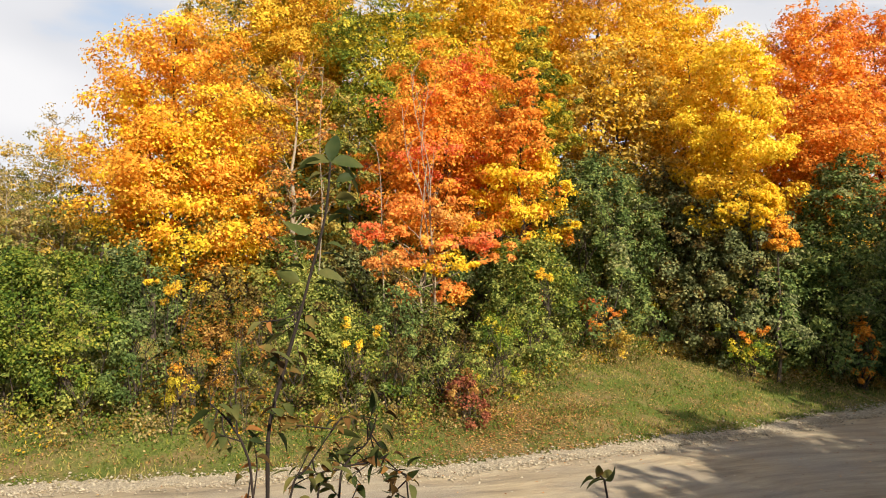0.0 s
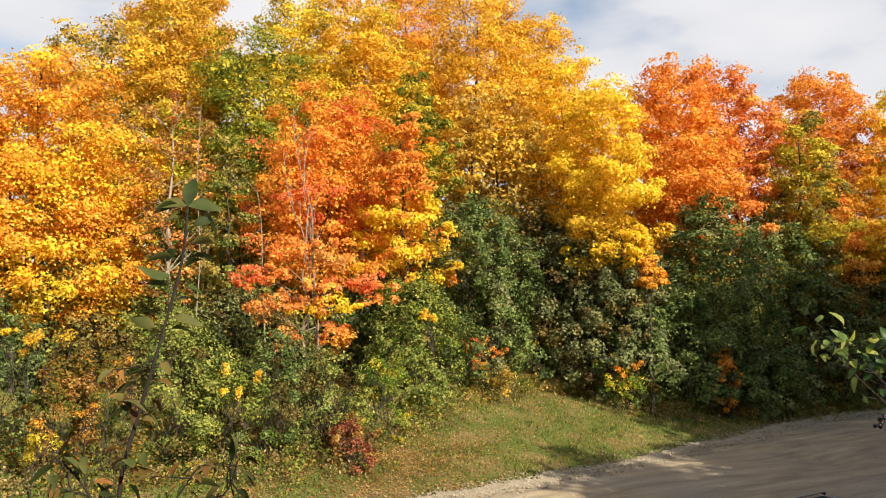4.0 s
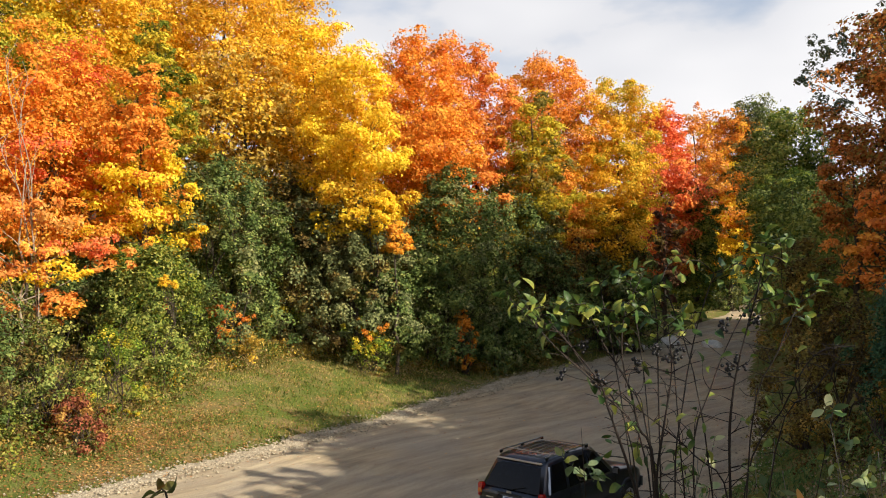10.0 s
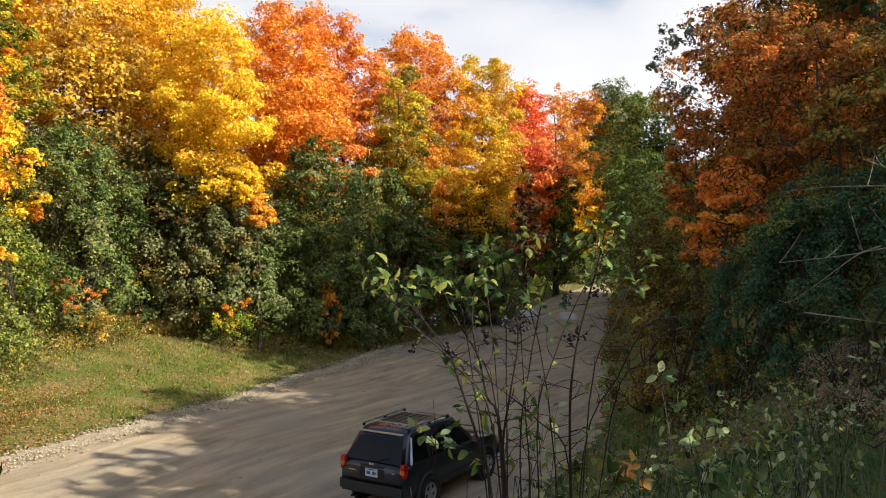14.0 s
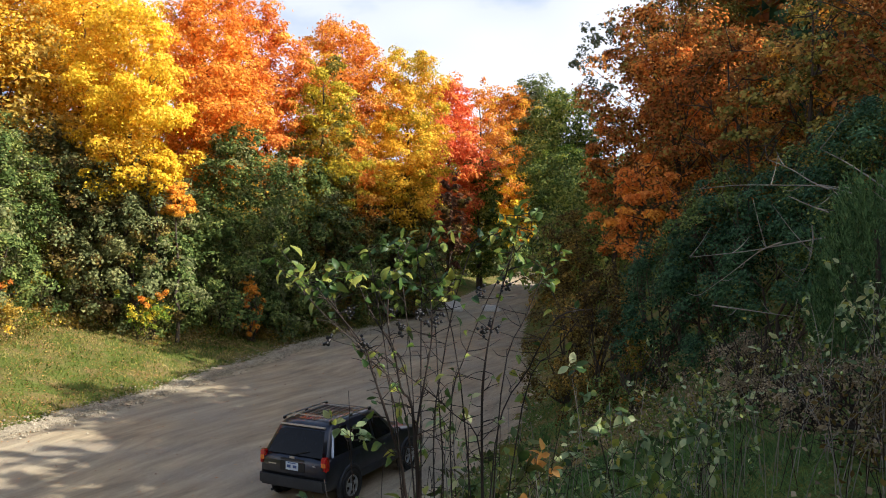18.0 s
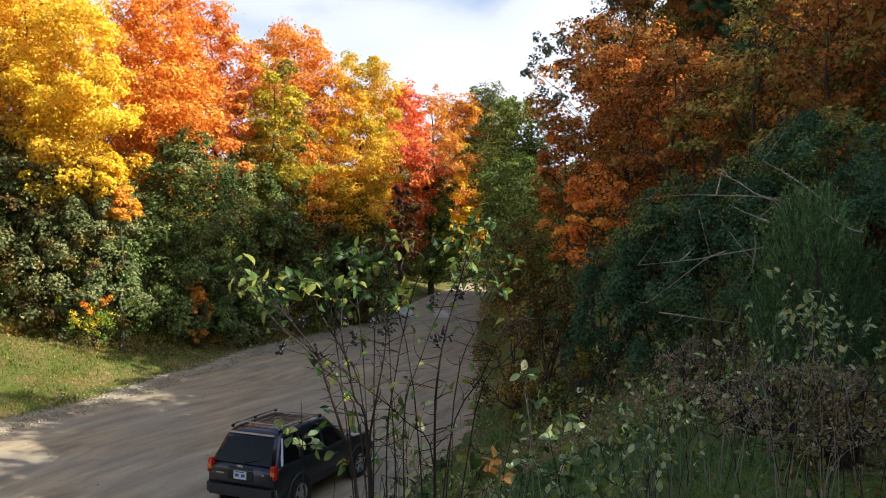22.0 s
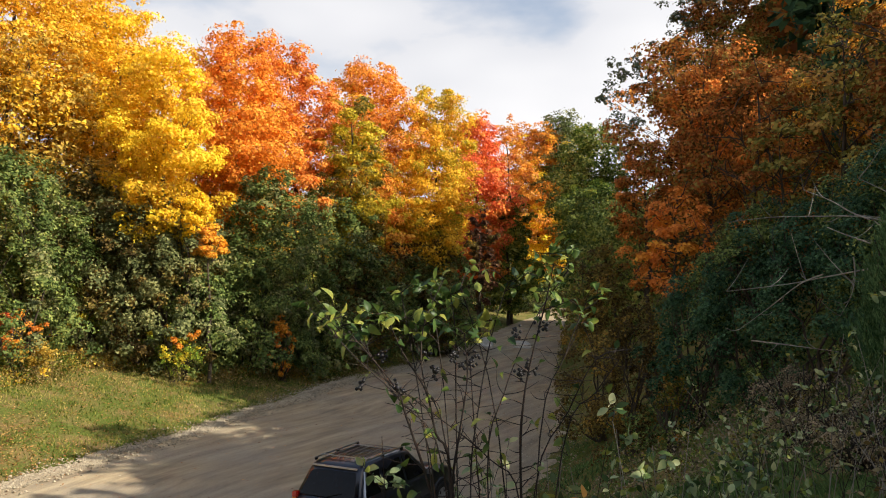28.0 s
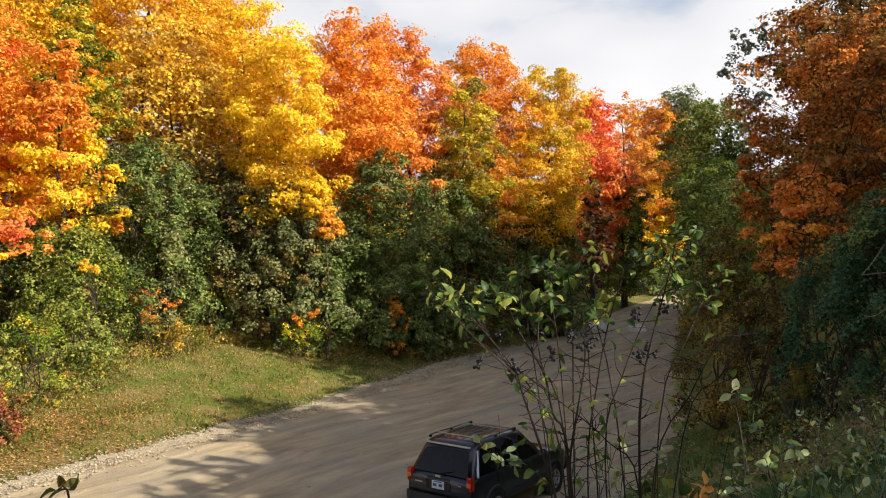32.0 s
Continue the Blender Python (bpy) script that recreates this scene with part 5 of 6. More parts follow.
def build_weeds():
    rng = np.random.default_rng(31)
    foot_y, foot_s = (-30, -17, -12, -6, -3, 0, 2.5, 6, 8, 11, 12.2, 13.2, 15, 19, 22, 30), (3.0, 3.2, 3.2, 3.3, 3.2, 4.4, 6.2, 8.0, 8.0, 8.6, 7.4, 5.0, 4.0, 2.4, 1.2, 1)
    for palette, label, share, hh in (("lightgreen", "yellow-green weeds at the foot of the thicket", 230, 0.75), ("tan", "dry tan weeds at the grass edge", 320, 0.6), ("tanleaf", "tan and yellow weeds at the grass edge", 260, 0.55),
                                      ("midgreen", "green weeds at the foot of the thicket", 170, 0.9), ("gold", "yellow seedlings in the thicket", 22, 0.8)):
        y = rng.uniform(-28, 28, share)
        s = np.interp(y, foot_y, foot_s) + rng.normal(0.6, 0.7, share)
        spots = [(float(left_edge(b)) - c, b, hh * rng.uniform(0.3, 1.1), rng.uniform(0.25, 0.7)) for b, c in zip(y, s)]
        weed_band(label, spots, palette, 90 + share)
    # dry yellow growth in the notch of the thicket
    k = rng.uniform(0, 3, 150)
    dx, dy = np.interp(k, range(4), (-19.6, -20.6, -21.7, -20.9)), np.interp(k, range(4), (4.9, 7.3, 10.1, 12.9))
    spots = [(x - 0.3 + rng.normal(0, 0.5), y + rng.normal(0, 0.5), rng.uniform(0.25, 0.75), rng.uniform(0.2, 0.5)) for x, y in zip(dx, dy)]
    weed_band("dry straw-yellow weeds in the thicket's notch", spots[::2], "straw", 55, 0.09)
    weed_band("dry tan weeds in the thicket's notch", spots[1::2], "tan", 56, 0.09)
    spots = [(rng.uniform(5.5, 17), rng.uniform(-9.5, 3), rng.uniform(0.25, 0.9), rng.uniform(0.2, 0.6)) for _ in range(420)]
    spots = [p for p in spots if p[0] > 9.6 + 0.08 * (p[1] + 9.5) or p[1] > -3]
    weed_band("dry grey-brown weeds on the shaded slope", spots[::2], "greyweed", 7, 0.05, 40)
    weed_band("brown-leaved weeds on the shaded slope", spots[1::4], "brownleaf", 8, 0.05, 40)
    weed_band("green weeds on the shaded slope", spots[3::4], "midgreen", 9, 0.05, 40)


def build_verge():
    """A ragged strip of pale gravel between the track and the grass."""
    m, nt, bs, L = node_mat("gravel_strip")
    n = noise_node(nt, 48, 4, 0.8)
    r = ramp_node(nt, n.outputs["Fac"], [(0.3, srgb("75674f")), (0.5, srgb("b0a084")), (0.66, srgb("dccfb2"))])
    L(r.outputs[0], bs.inputs["Base Color"])
    bs.inputs["Roughness"].default_value = 0.95
    bump = nt.nodes.new("ShaderNodeBump")
    bump.inputs["Strength"].default_value, bump.inputs["Distance"].default_value = 0.9, 0.05
    L(n.outputs["Fac"], bump.inputs["Height"])
    L(bump.outputs[0], bs.inputs["Normal"])
    rng = np.random.default_rng(19)
    ys = np.arange(-30, 34, 0.18)
    slow = 0.18 * np.sin(ys * 0.9) + 0.12 * np.sin(ys * 2.3 + 1)
    inner = left_edge(ys) + 0.55 + 1.4 * slow + rng.normal(0, 0.16, len(ys))
    outer = np.minimum(left_edge(ys) - 0.2 + 0.6 * slow + rng.normal(0, 0.12, len(ys)), inner - 0.05)
    us = np.linspace(0, 1, 6)
    X = outer[:, None] + (inner - outer)[:, None] * us
    Y = np.repeat(ys[:, None], 6, 1)
    Z = height(X, Y) + 0.035 + 0.03 * np.sin(us * math.pi) - 0.02 * (us == 1)
    me = fast_mesh("gravel_verge", np.stack([X.ravel(), Y.ravel(), Z.ravel()], 1), grid_faces(len(ys), 6), True)
    me.materials.append(m)
    tagged(new("gravel_verge", me), "ragged strip of pale gravel beside the track", "gravel", kind="structure")


build_rocks()
build_verge()
build_grass()
build_weeds()


# ---- plants close to the camera ----
def single_leaf(name, length, width, fold=0.25, droop=0.2):
    """One oval leaf with a midrib fold and a bent tip; it grows along +y from its stalk."""
    ts = [0, 0.12, 0.32, 0.55, 0.78, 0.93, 1.0]
    ws = [0.02, 0.42, 0.92, 1.0, 0.68, 0.28, 0.0]
    verts, faces = [], []
    for t, w in zip(ts, ws):
        y, z = t * length, -droop * length * t * t
        e = w * width / 2
        verts += [(-e, y, z + fold * e), (0, y, z), (e, y, z + fold * e)]
    for i in range(len(ts) - 1):
        a = 3 * i
        faces += [(a, a + 1, a + 4, a + 3), (a + 1, a + 2, a + 5, a + 4)]
    k = len(verts)
    verts += [(-0.002, -0.22 * length, 0.004), (0.002, -0.22 * length, 0.004)]
    faces.append((k, k + 1, 2, 0))
    me = bpy.data.meshes.new(name)
    me.from_pydata(verts, [], faces)
    for p in me.polygons:
        p.use_smooth = True
    return me


def near_leaf_mat(name, colours, rough=0.45, spec=0.3):
    m = leaf_mat(name, [srgb(c) for c in colours], patch=9.0, through_light=0.32)
    nt = m.node_tree
    for nd in nt.nodes:
        if nd.type == "BSDF_PRINCIPLED":
            nd.inputs["Roughness"].default_value, nd.inputs["Specular IOR Level"].default_value = rough, spec
    info = nt.nodes.new("ShaderNodeObjectInfo")
    for nd in list(nt.nodes):
        if nd.type == "NEW_GEOMETRY":
            for l in [l for l in nt.links if l.from_node == nd and l.from_socket.name == "Random Per Island"]:
                nt.links.new(info.outputs["Random"], l.to_socket)
    return m


DEADWOOD = bark_mat("grey_deadwood", "6a665e", "a09a8e")
FRESH = near_leaf_mat("fresh_leaf", ("344e2a", "4c6832", "6c823c", "969846"))
DULL = near_leaf_mat("dull_leaf", ("3e4c28", "565e32", "76703e"), 0.6, 0.15)
PALE = near_leaf_mat("pale_leaf", ("647c54", "80966a", "a2b07e", "b8ba86"))
TURNING = near_leaf_mat("turning_leaf", ("5a4628", "7e5a30", "6a6634", "a66a3a"), 0.65, 0.12)
ORANGE_LEAF = near_leaf_mat("orange_leaf", ("d89a50", "e8b468", "c8863c"))
DRY = near_leaf_mat("dry_leaf", ("6a5c46", "8c7a5c", "7c7c58", "a4967a"))
BERRY = gloss_mat("black_berry", srgb("121014"), 0.45, 0, 0, 0.2)


def curve_tube(rng, pts, r0, r1, sides=6):
    """A stem through a few points, smoothed and slightly knotty."""
    P = [Vector(p) for p in pts]
    dense = []
    for i in range(len(P) - 1):
        a, b, c, d = P[max(i - 1, 0)], P[i], P[i + 1], P[min(i + 2, len(P) - 1)]
        for k in range(4):
            t = k / 4
            dense.append(0.5 * ((2 * b) + (c - a) * t + (2 * a - 5 * b + 4 * c - d) * t * t + (3 * b - a - 3 * c + d) * t ** 3))
    dense.append(P[-1])
    n = len(dense)
    vs, fs = [], []
    for i, p in enumerate(dense):
        d = (dense[min(i + 1, n - 1)] - dense[max(i - 1, 0)]).normalized()
        s = d.cross(Vector((0.3, 0.8, 0.1))).normalized()
        u = d.cross(s)
        r = (r0 + (r1 - r0) * i / (n - 1)) * rng.uniform(0.88, 1.15)
        for j in range(sides):
            a = 2 * math.pi * j / sides
            vs.append(p + (s * math.cos(a) + u * math.sin(a)) * r)
    for i in range(n - 1):
        for j in range(sides):
            p, q = i * sides + j, i * sides + (j + 1) % sides
            fs.append((p, q, q + sides, p + sides))
    return np.array([v[:] for v in vs]), np.array(fs), [np.array(p[:]) for p in dense]


def put_leaf(root, proto, mat_proto, at, way, rng, scale=1.0, flat=0.6):
    """One leaf as a part of its plant, growing from at along way."""
    d = Vector(way).normalized()
    up = (Vector((0, 0, 1)) * flat + Vector(rng.normal(0, 0.5, 3))).normalized()
    x = d.cross(up).normalized()
    m = Matrix((x, d, x.cross(d))).transposed().to_4x4()
    ob = new("leaf", proto)
    ob.parent = root
    ob.matrix_basis = Matrix.Translation(at) @ m @ Matrix.Scale(scale, 4)
    return ob


def with_mat(me, mat):
    me.materials.append(mat)
    return me


def rooted(pts):
    """Lets a stem's first point go down to the ground under it."""
    x, y, _ = pts[0]
    return [(x, y, float(height(x, y)) - 0.03)] + list(pts)


def berry_shrub():
    rng = np.random.default_rng(77)
    root = tagged(new("berry_shrub"), "tall thin shrub with yellow-green leaves and black berries", "shrub")
    stems = [
        [(8.55, -10.59, 3.87), (8.54, -10.60, 4.69), (8.53, -10.61, 4.92), (8.55, -10.59, 5.11), (8.58, -10.58, 5.31), (8.57, -10.58, 5.48)],
        [(8.53, -10.55, 3.84), (8.50, -10.56, 4.91), (8.45, -10.59, 5.10), (8.42, -10.61, 5.26), (8.34, -10.65, 5.41), (8.29, -10.69, 5.56)],
        [(8.57, -10.64, 3.90), (8.52, -10.67, 4.70), (8.47, -10.69, 4.94), (8.40, -10.73, 5.19), (8.37, -10.75, 5.29), (8.23, -10.85, 5.50)],
        [(8.73, -10.40, 3.81), (8.72, -10.40, 4.66), (8.72, -10.41, 5.02), (8.73, -10.40, 5.20), (8.76, -10.39, 5.37), (8.82, -10.36, 5.62), (8.85, -10.35, 5.78)],
    ]
    stems += [
        [(8.71, -10.35, 3.78), (8.70, -10.36, 4.78), (8.59, -10.41, 4.98), (8.40, -10.50, 5.15), (8.16, -10.65, 5.36)],
        [(8.46, -10.42, 3.75), (8.53, -10.38, 4.62), (8.52, -10.39, 5.01), (8.50, -10.39, 5.34)],
        [(8.69, -10.31, 3.75), (8.78, -10.27, 4.81), (8.77, -10.28, 5.26), (8.79, -10.27, 5.42)],
        [(8.67, -10.26, 3.72), (8.71, -10.25, 5.04), (8.64, -10.28, 5.56)],
        [(8.41, -10.33, 3.69), (8.30, -10.39, 4.98), (8.21, -10.44, 5.63)],
        [(8.39, -10.28, 3.66), (8.35, -10.30, 5.02), (8.29, -10.33, 5.63)],
        [(8.69, -10.31, 3.75), (8.60, -10.35, 5.09), (8.47, -10.41, 5.65)],
    ]
    stems += [
        [(8.55, -10.59, 3.87), (8.50, -10.62, 4.96), (8.37, -10.69, 5.22), (8.23, -10.79, 5.39), (8.13, -10.85, 5.52)],
        [(8.50, -10.50, 3.81), (8.40, -10.56, 5.07), (8.24, -10.65, 5.32), (8.17, -10.70, 5.47), (8.12, -10.74, 5.58)],
        [(8.69, -10.31, 3.75), (8.75, -10.28, 5.05), (8.85, -10.25, 5.38), (8.93, -10.22, 5.59)],
        [(8.73, -10.40, 3.81), (8.70, -10.41, 5.20), (8.65, -10.44, 5.47), (8.60, -10.46, 5.63)],
        [(8.46, -10.42, 3.75), (8.45, -10.42, 5.19), (8.45, -10.42, 5.47), (8.43, -10.43, 5.65)],
        [(8.65, -10.21, 3.69), (8.80, -10.16, 4.98), (8.93, -10.11, 5.22), (9.02, -10.09, 5.35)],
    ]
    stems += [
        [(8.60, -10.50, 3.82), (8.52, -10.44, 4.81), (8.55, -10.42, 5.18), (8.60, -10.40, 5.46), (8.66, -10.37, 5.67)],
        [(8.66, -10.44, 3.80), (8.58, -10.41, 4.91), (8.64, -10.38, 5.23), (8.75, -10.34, 5.51), (8.88, -10.28, 5.72)],
        [(8.52, -10.50, 3.82), (8.44, -10.48, 5.00), (8.36, -10.52, 5.28), (8.36, -10.52, 5.50), (8.43, -10.48, 5.68)],
        [(8.70, -10.36, 3.78), (8.71, -10.24, 4.83), (8.84, -10.19, 5.15), (8.95, -10.16, 5.36), (9.08, -10.12, 5.40)],
        [(8.50, -10.56, 3.84), (8.38, -10.51, 5.00), (8.24, -10.59, 5.28), (8.14, -10.66, 5.46), (8.05, -10.72, 5.53)],
    ]
    protos = [with_mat(single_leaf("leaf", l, w, f, d), FRESH) for l, w, f, d in ((0.042, 0.028, 0.5, 0.5), (0.050, 0.031, 0.4, 0.7), (0.036, 0.024, 0.7, 0.4), (0.046, 0.029, -0.4, 0.7))]
    for k, pts in enumerate(stems):
        if k in (6, 7, 12, 14):
            continue
        thick = 0.0075 if k < 4 else 0.0038
        v, f, line = curve_tube(rng, rooted(pts), thick, 0.002)
        part("stem", fast_mesh("stem", v, f, True), TWIG if k < 7 else STEM, root)
        n = len(line)
        for i in range(n // 3, n):
            frac = i / (n - 1)
            z = line[i][2]
            if z < 4.75 or rng.random() < 0.3:
                continue
            for _ in range(2):
                d = rng.normal(0, 1, 3) * (1, 1, 0.4) + (0, 0, 0.45)
                d /= np.linalg.norm(d)
                ln = rng.uniform(0.05, 0.16)
                tip = line[i] + d * ln
                v, f, tw = curve_tube(rng, [line[i], line[i] + d * ln * 0.5 + rng.normal(0, 0.008, 3), tip], 0.0022, 0.001, 4)
                part("twig", fast_mesh("twig", v, f, True), TWIG, root)
                leafy = rng.integers(3, 6) if z > 5.45 else (1 if rng.random() < 0.4 else 0)
                for j in range(leafy):
                    w = d * 0.6 + rng.normal(0, 0.6, 3) + (0, 0, -0.1)
                    put_leaf(root, protos[rng.integers(4)], None, tw[max(-1 - 2 * j, -len(tw))], w, rng, rng.uniform(0.7, 1.15))
    for j in range(7):
        put_leaf(root, protos[rng.integers(4)], None, Vector((8.85, -10.35, 5.78 - 0.03 * j)), rng.normal(0, 1, 3) * (1, 1, 0.5), rng, rng.uniform(0.9, 1.3))
    # bunches of berries
    ball = bmesh.new()
    bmesh.ops.create_icosphere(ball, subdivisions=1, radius=0.0075)
    me = bpy.data.meshes.new("berry")
    ball.to_mesh(me)
    ball.free()
    for p in me.polygons:
        p.use_smooth = True
    me.materials.append(BERRY)
    for c in ((8.25, -10.80, 5.30), (8.38, -10.75, 5.29), (8.42, -10.61, 5.40), (8.45, -10.59, 5.33), (8.58, -10.58, 5.36), (8.59, -10.55, 5.39),
              (8.80, -10.37, 5.50), (8.72, -10.40, 5.32), (8.67, -10.32, 5.47), (8.75, -10.39, 5.35), (8.31, -10.73, 5.40), (8.49, -10.51, 5.38)):
        for _ in range(rng.integers(9, 16)):
            b = new("berry", me)
            b.parent = root
            b.location = Vector(c) + Vector(rng.normal(0, 0.013, 3))


def low_shrub(name, label, x0, y0, reach, h, leaves, mats, seed, size=0.06, stems=14, spread_x=1.0):
    """A low leafy shrub of thin arching stems near the camera."""
    rng = np.random.default_rng(seed)
    root = tagged(new(name), label, "shrub")
    protos = [with_mat(single_leaf("leaf", size * l, size * w, f, d), m) for m in mats for l, w, f, d in ((1, 0.55, 0.3, 0.2), (1.2, 0.7, 0.15, 0.35), (0.8, 0.5, 0.5, 0.1))]
    per = max(1, leaves // (stems * 4))
    for k in range(stems):
        a = rng.uniform(0, 6.28)
        bx, by = x0 + rng.normal(0, 0.3) * reach * spread_x, y0 + rng.normal(0, 0.3) * reach
        g = float(height(bx, by))
        top = np.array([bx + math.cos(a) * reach * rng.uniform(0.2, 0.7) * spread_x, by + math.sin(a) * reach * rng.uniform(0.2, 0.7), g + h * rng.uniform(0.65, 1.05)])
        mid = np.array([bx * 0.7 + top[0] * 0.3, by * 0.7 + top[1] * 0.3, g + h * 0.5])
        v, f, line = curve_tube(rng, [(bx, by, g - 0.03), mid, top], 0.0032, 0.0014, 5)
        part("stem", fast_mesh("stem", v, f, True), DEADWOOD if k % 3 else TWIG, root)
        for _ in range(4):
            i = int(rng.integers(len(line) // 2, len(line)))
            d = rng.normal(0, 1, 3) + (0, 0, 0.5)
            d /= np.linalg.norm(d)
            tip = line[i] + d * rng.uniform(0.06, 0.2)
            v, f, tw = curve_tube(rng, [line[i], (line[i] + tip) / 2 + rng.normal(0, 0.01, 3), tip], 0.002, 0.001, 4)
            part("twig", fast_mesh("twig", v, f, True), TWIG, root)
            for j in range(per):
                put_leaf(root, protos[rng.integers(len(protos))], None, tw[max(-1 - j, -len(tw))], d * 0.4 + rng.normal(0, 0.7, 3), rng, rng.uniform(0.7, 1.2))
    return root


def sapling():
    rng = np.random.default_rng(55)
    root = tagged(new("sapling"), "slender sapling with dark drooping leaves turning brown", "sapling")
    dark = [with_mat(single_leaf("leaf", l, w, f, d), DULL) for l, w, f, d in ((0.068, 0.032, 0.35, 0.6), (0.058, 0.030, 0.5, 0.5), (0.072, 0.033, 0.25, 0.8))]
    brown = [with_mat(single_leaf("leaf", l, w, f, d), TURNING) for l, w, f, d in ((0.054, 0.034, 0.5, 0.6), (0.046, 0.030, 0.7, 0.8))]
    stems = [
        [(7.81, -13.06, 4.63), (7.81, -13.07, 5.11), (7.81, -13.07, 5.28), (7.81, -13.04, 5.41), (7.82, -13.01, 5.53), (7.82, -12.98, 5.65), (7.83, -12.95, 5.79), (7.83, -12.94, 5.92)],
        [(7.86, -13.07, 4.65), (7.85, -13.11, 5.13), (7.85, -13.13, 5.24), (7.84, -13.17, 5.31), (7.84, -13.21, 5.35)],
        [(7.76, -13.05, 4.60), (7.77, -13.01, 5.09), (7.78, -12.97, 5.17), (7.79, -12.92, 5.25), (7.79, -12.89, 5.29)],
        [(7.75, -12.87, 4.56), (7.75, -12.88, 5.08), (7.75, -12.86, 5.17), (7.76, -12.81, 5.22), (7.77, -12.79, 5.29)],
    ]
    stems += [[(7.75, -12.87, 4.56), (7.73, -12.93, 5.08), (7.74, -12.88, 5.15), (7.77, -12.80, 5.17), (7.78, -12.76, 5.19)],
              [(7.86, -12.70, 4.58), (7.85, -12.73, 5.09), (7.84, -12.74, 5.15)]]
    side = np.array([0.37, 0.93, 0])
    for k, pts in enumerate(stems):
        v, f, line = curve_tube(rng, rooted(pts), 0.0062 if k == 0 else 0.004, 0.003 if k == 0 else 0.0018)
        part("stem", fast_mesh("stem", v, f, True), TWIG, root)
        n = len(line)
        for i in range(n // 3, n):
            if line[i][2] < 4.98:
                continue
            high = line[i][2] > 5.6
            if not high and rng.random() < 0.55:
                d = rng.normal(0, 1, 3) + (0, 0, 0.3)
                tip = line[i] + d / np.linalg.norm(d) * rng.uniform(0.05, 0.12)
                v, f, tw = curve_tube(rng, [line[i], (line[i] + tip) / 2 + rng.normal(0, 0.006, 3), tip], 0.0022, 0.0012, 4)
                part("twig", fast_mesh("twig", v, f, True), TWIG, root)
                for j in range(3):
                    pool = dark if rng.random() < 0.5 else brown
                    put_leaf(root, pool[rng.integers(len(pool))], None, tw[-1 - 2 * j], d * 0.5 + rng.normal(0, 0.8, 3), rng, rng.uniform(0.45, 0.75), 0.8)
            for s in (1, -1):
                if rng.random() < (0.1 if high else 0.35):
                    continue
                w = side * s * rng.uniform(0.6, 1.1) + rng.normal(0, 0.35, 3) + (0, 0, 0.15 if high else -0.1)
                stalk = line[i] + w / np.linalg.norm(w) * 0.02
                pool = dark if high or rng.random() < 0.55 else brown
                put_leaf(root, pool[rng.integers(len(pool))], None, stalk, w, rng, rng.uniform(0.75, 1.05) if high else rng.uniform(0.5, 0.8), 0.9)
    for w in ((0.3, 0.9, 0.2), (-0.3, -0.9, 0.3), (0, 0.1, 1)):
        put_leaf(root, dark[0], None, (7.83, -12.94, 5.92), w, rng, 1.15, 0.9)


def seedling():
    rng = np.random.default_rng(59)
    root = tagged(new("seedling"), "small seedling with curled dark leaves", "sapling")
    leafm = [with_mat(single_leaf("leaf", 0.05, 0.026, 0.6, 0.7), DULL), with_mat(single_leaf("leaf", 0.042, 0.024, 0.9, 1.0), TURNING)]
    v, f, line = curve_tube(rng, rooted([(7.88, -12.13, 4.48), (7.86, -12.15, 5.04), (7.84, -12.18, 5.09)]), 0.006, 0.002)
    part("stem", fast_mesh("stem", v, f, True), TWIG, root)
    for i, w in ((-1, (-0.2, -0.9, 0.1)), (-2, (0.1, 0.3, 0.9)), (-3, (0.2, 0.9, 0.2)), (-4, (-0.1, -0.8, 0.2)), (-4, (0.5, 0.6, 0.4))):
        put_leaf(root, leafm[rng.integers(2)], None, line[i], w, rng, 1.0)


berry_shrub()
sapling()
seedling()
low_shrub("low_shrub", "low leafy green shrub with thin grey stems", 8.25, -10.53, 0.40, 1.91, 200, (PALE, FRESH), 61, 0.050, 10)
low_shrub("low_shrub", "low leafy green shrub with thin grey stems", 8.36, -10.12, 0.45, 1.77, 220, (PALE, FRESH), 62, 0.055, 12)
low_shrub("low_shrub", "low shrub with broad blue-green leaves", 8.67, -9.99, 0.45, 1.71, 260, (DULL, FRESH), 63, 0.066, 12)
low_shrub("low_shrub", "low sprawling shrub with pale green leaves", 8.82, -9.62, 0.40, 1.53, 260, (PALE, FRESH), 64, 0.055, 12)
low_shrub("low_shrub", "thin arching shrub with a few pale leaves", 9.01, -9.36, 0.40, 1.52, 150, (PALE, FRESH), 65, 0.060, 8)
low_shrub("low_shrub", "low shrub with pale green leaves", 9.14, -9.13, 0.50, 1.14, 220, (PALE, FRESH), 66, 0.060, 10)
low_shrub("low_shrub", "young light green shrub on the slope", 9.30, -8.10, 0.50, 1.08, 260, (PALE, FRESH), 67, 0.055, 10)
low_shrub("low_shrub", "grey-green leafy shrub on the slope", 9.64, -6.77, 0.90, 1.07, 320, (FRESH, PALE), 68, 0.048, 16)
low_shrub("low_shrub", "leafy light green shrub on the slope", 10.31, -7.27, 0.70, 1.38, 420, (FRESH, PALE, PALE), 69, 0.05, 20)
low_shrub("low_shrub", "dry brown-green shrub on the slope", 10.06, -7.76, 0.80, 0.86, 420, (DRY, DRY, DULL), 70, 0.032, 20)
low_shrub("low_shrub", "dry brown-green shrub on the slope", 10.36, -8.28, 0.70, 0.78, 420, (DRY, DRY, DULL), 71, 0.031, 20)
low_shrub("low_shrub", "low leafy shrub with small yellow-green leaves", 8.49, -10.28, 0.34, 1.68, 150, (PALE, FRESH), 101, 0.036, 12)
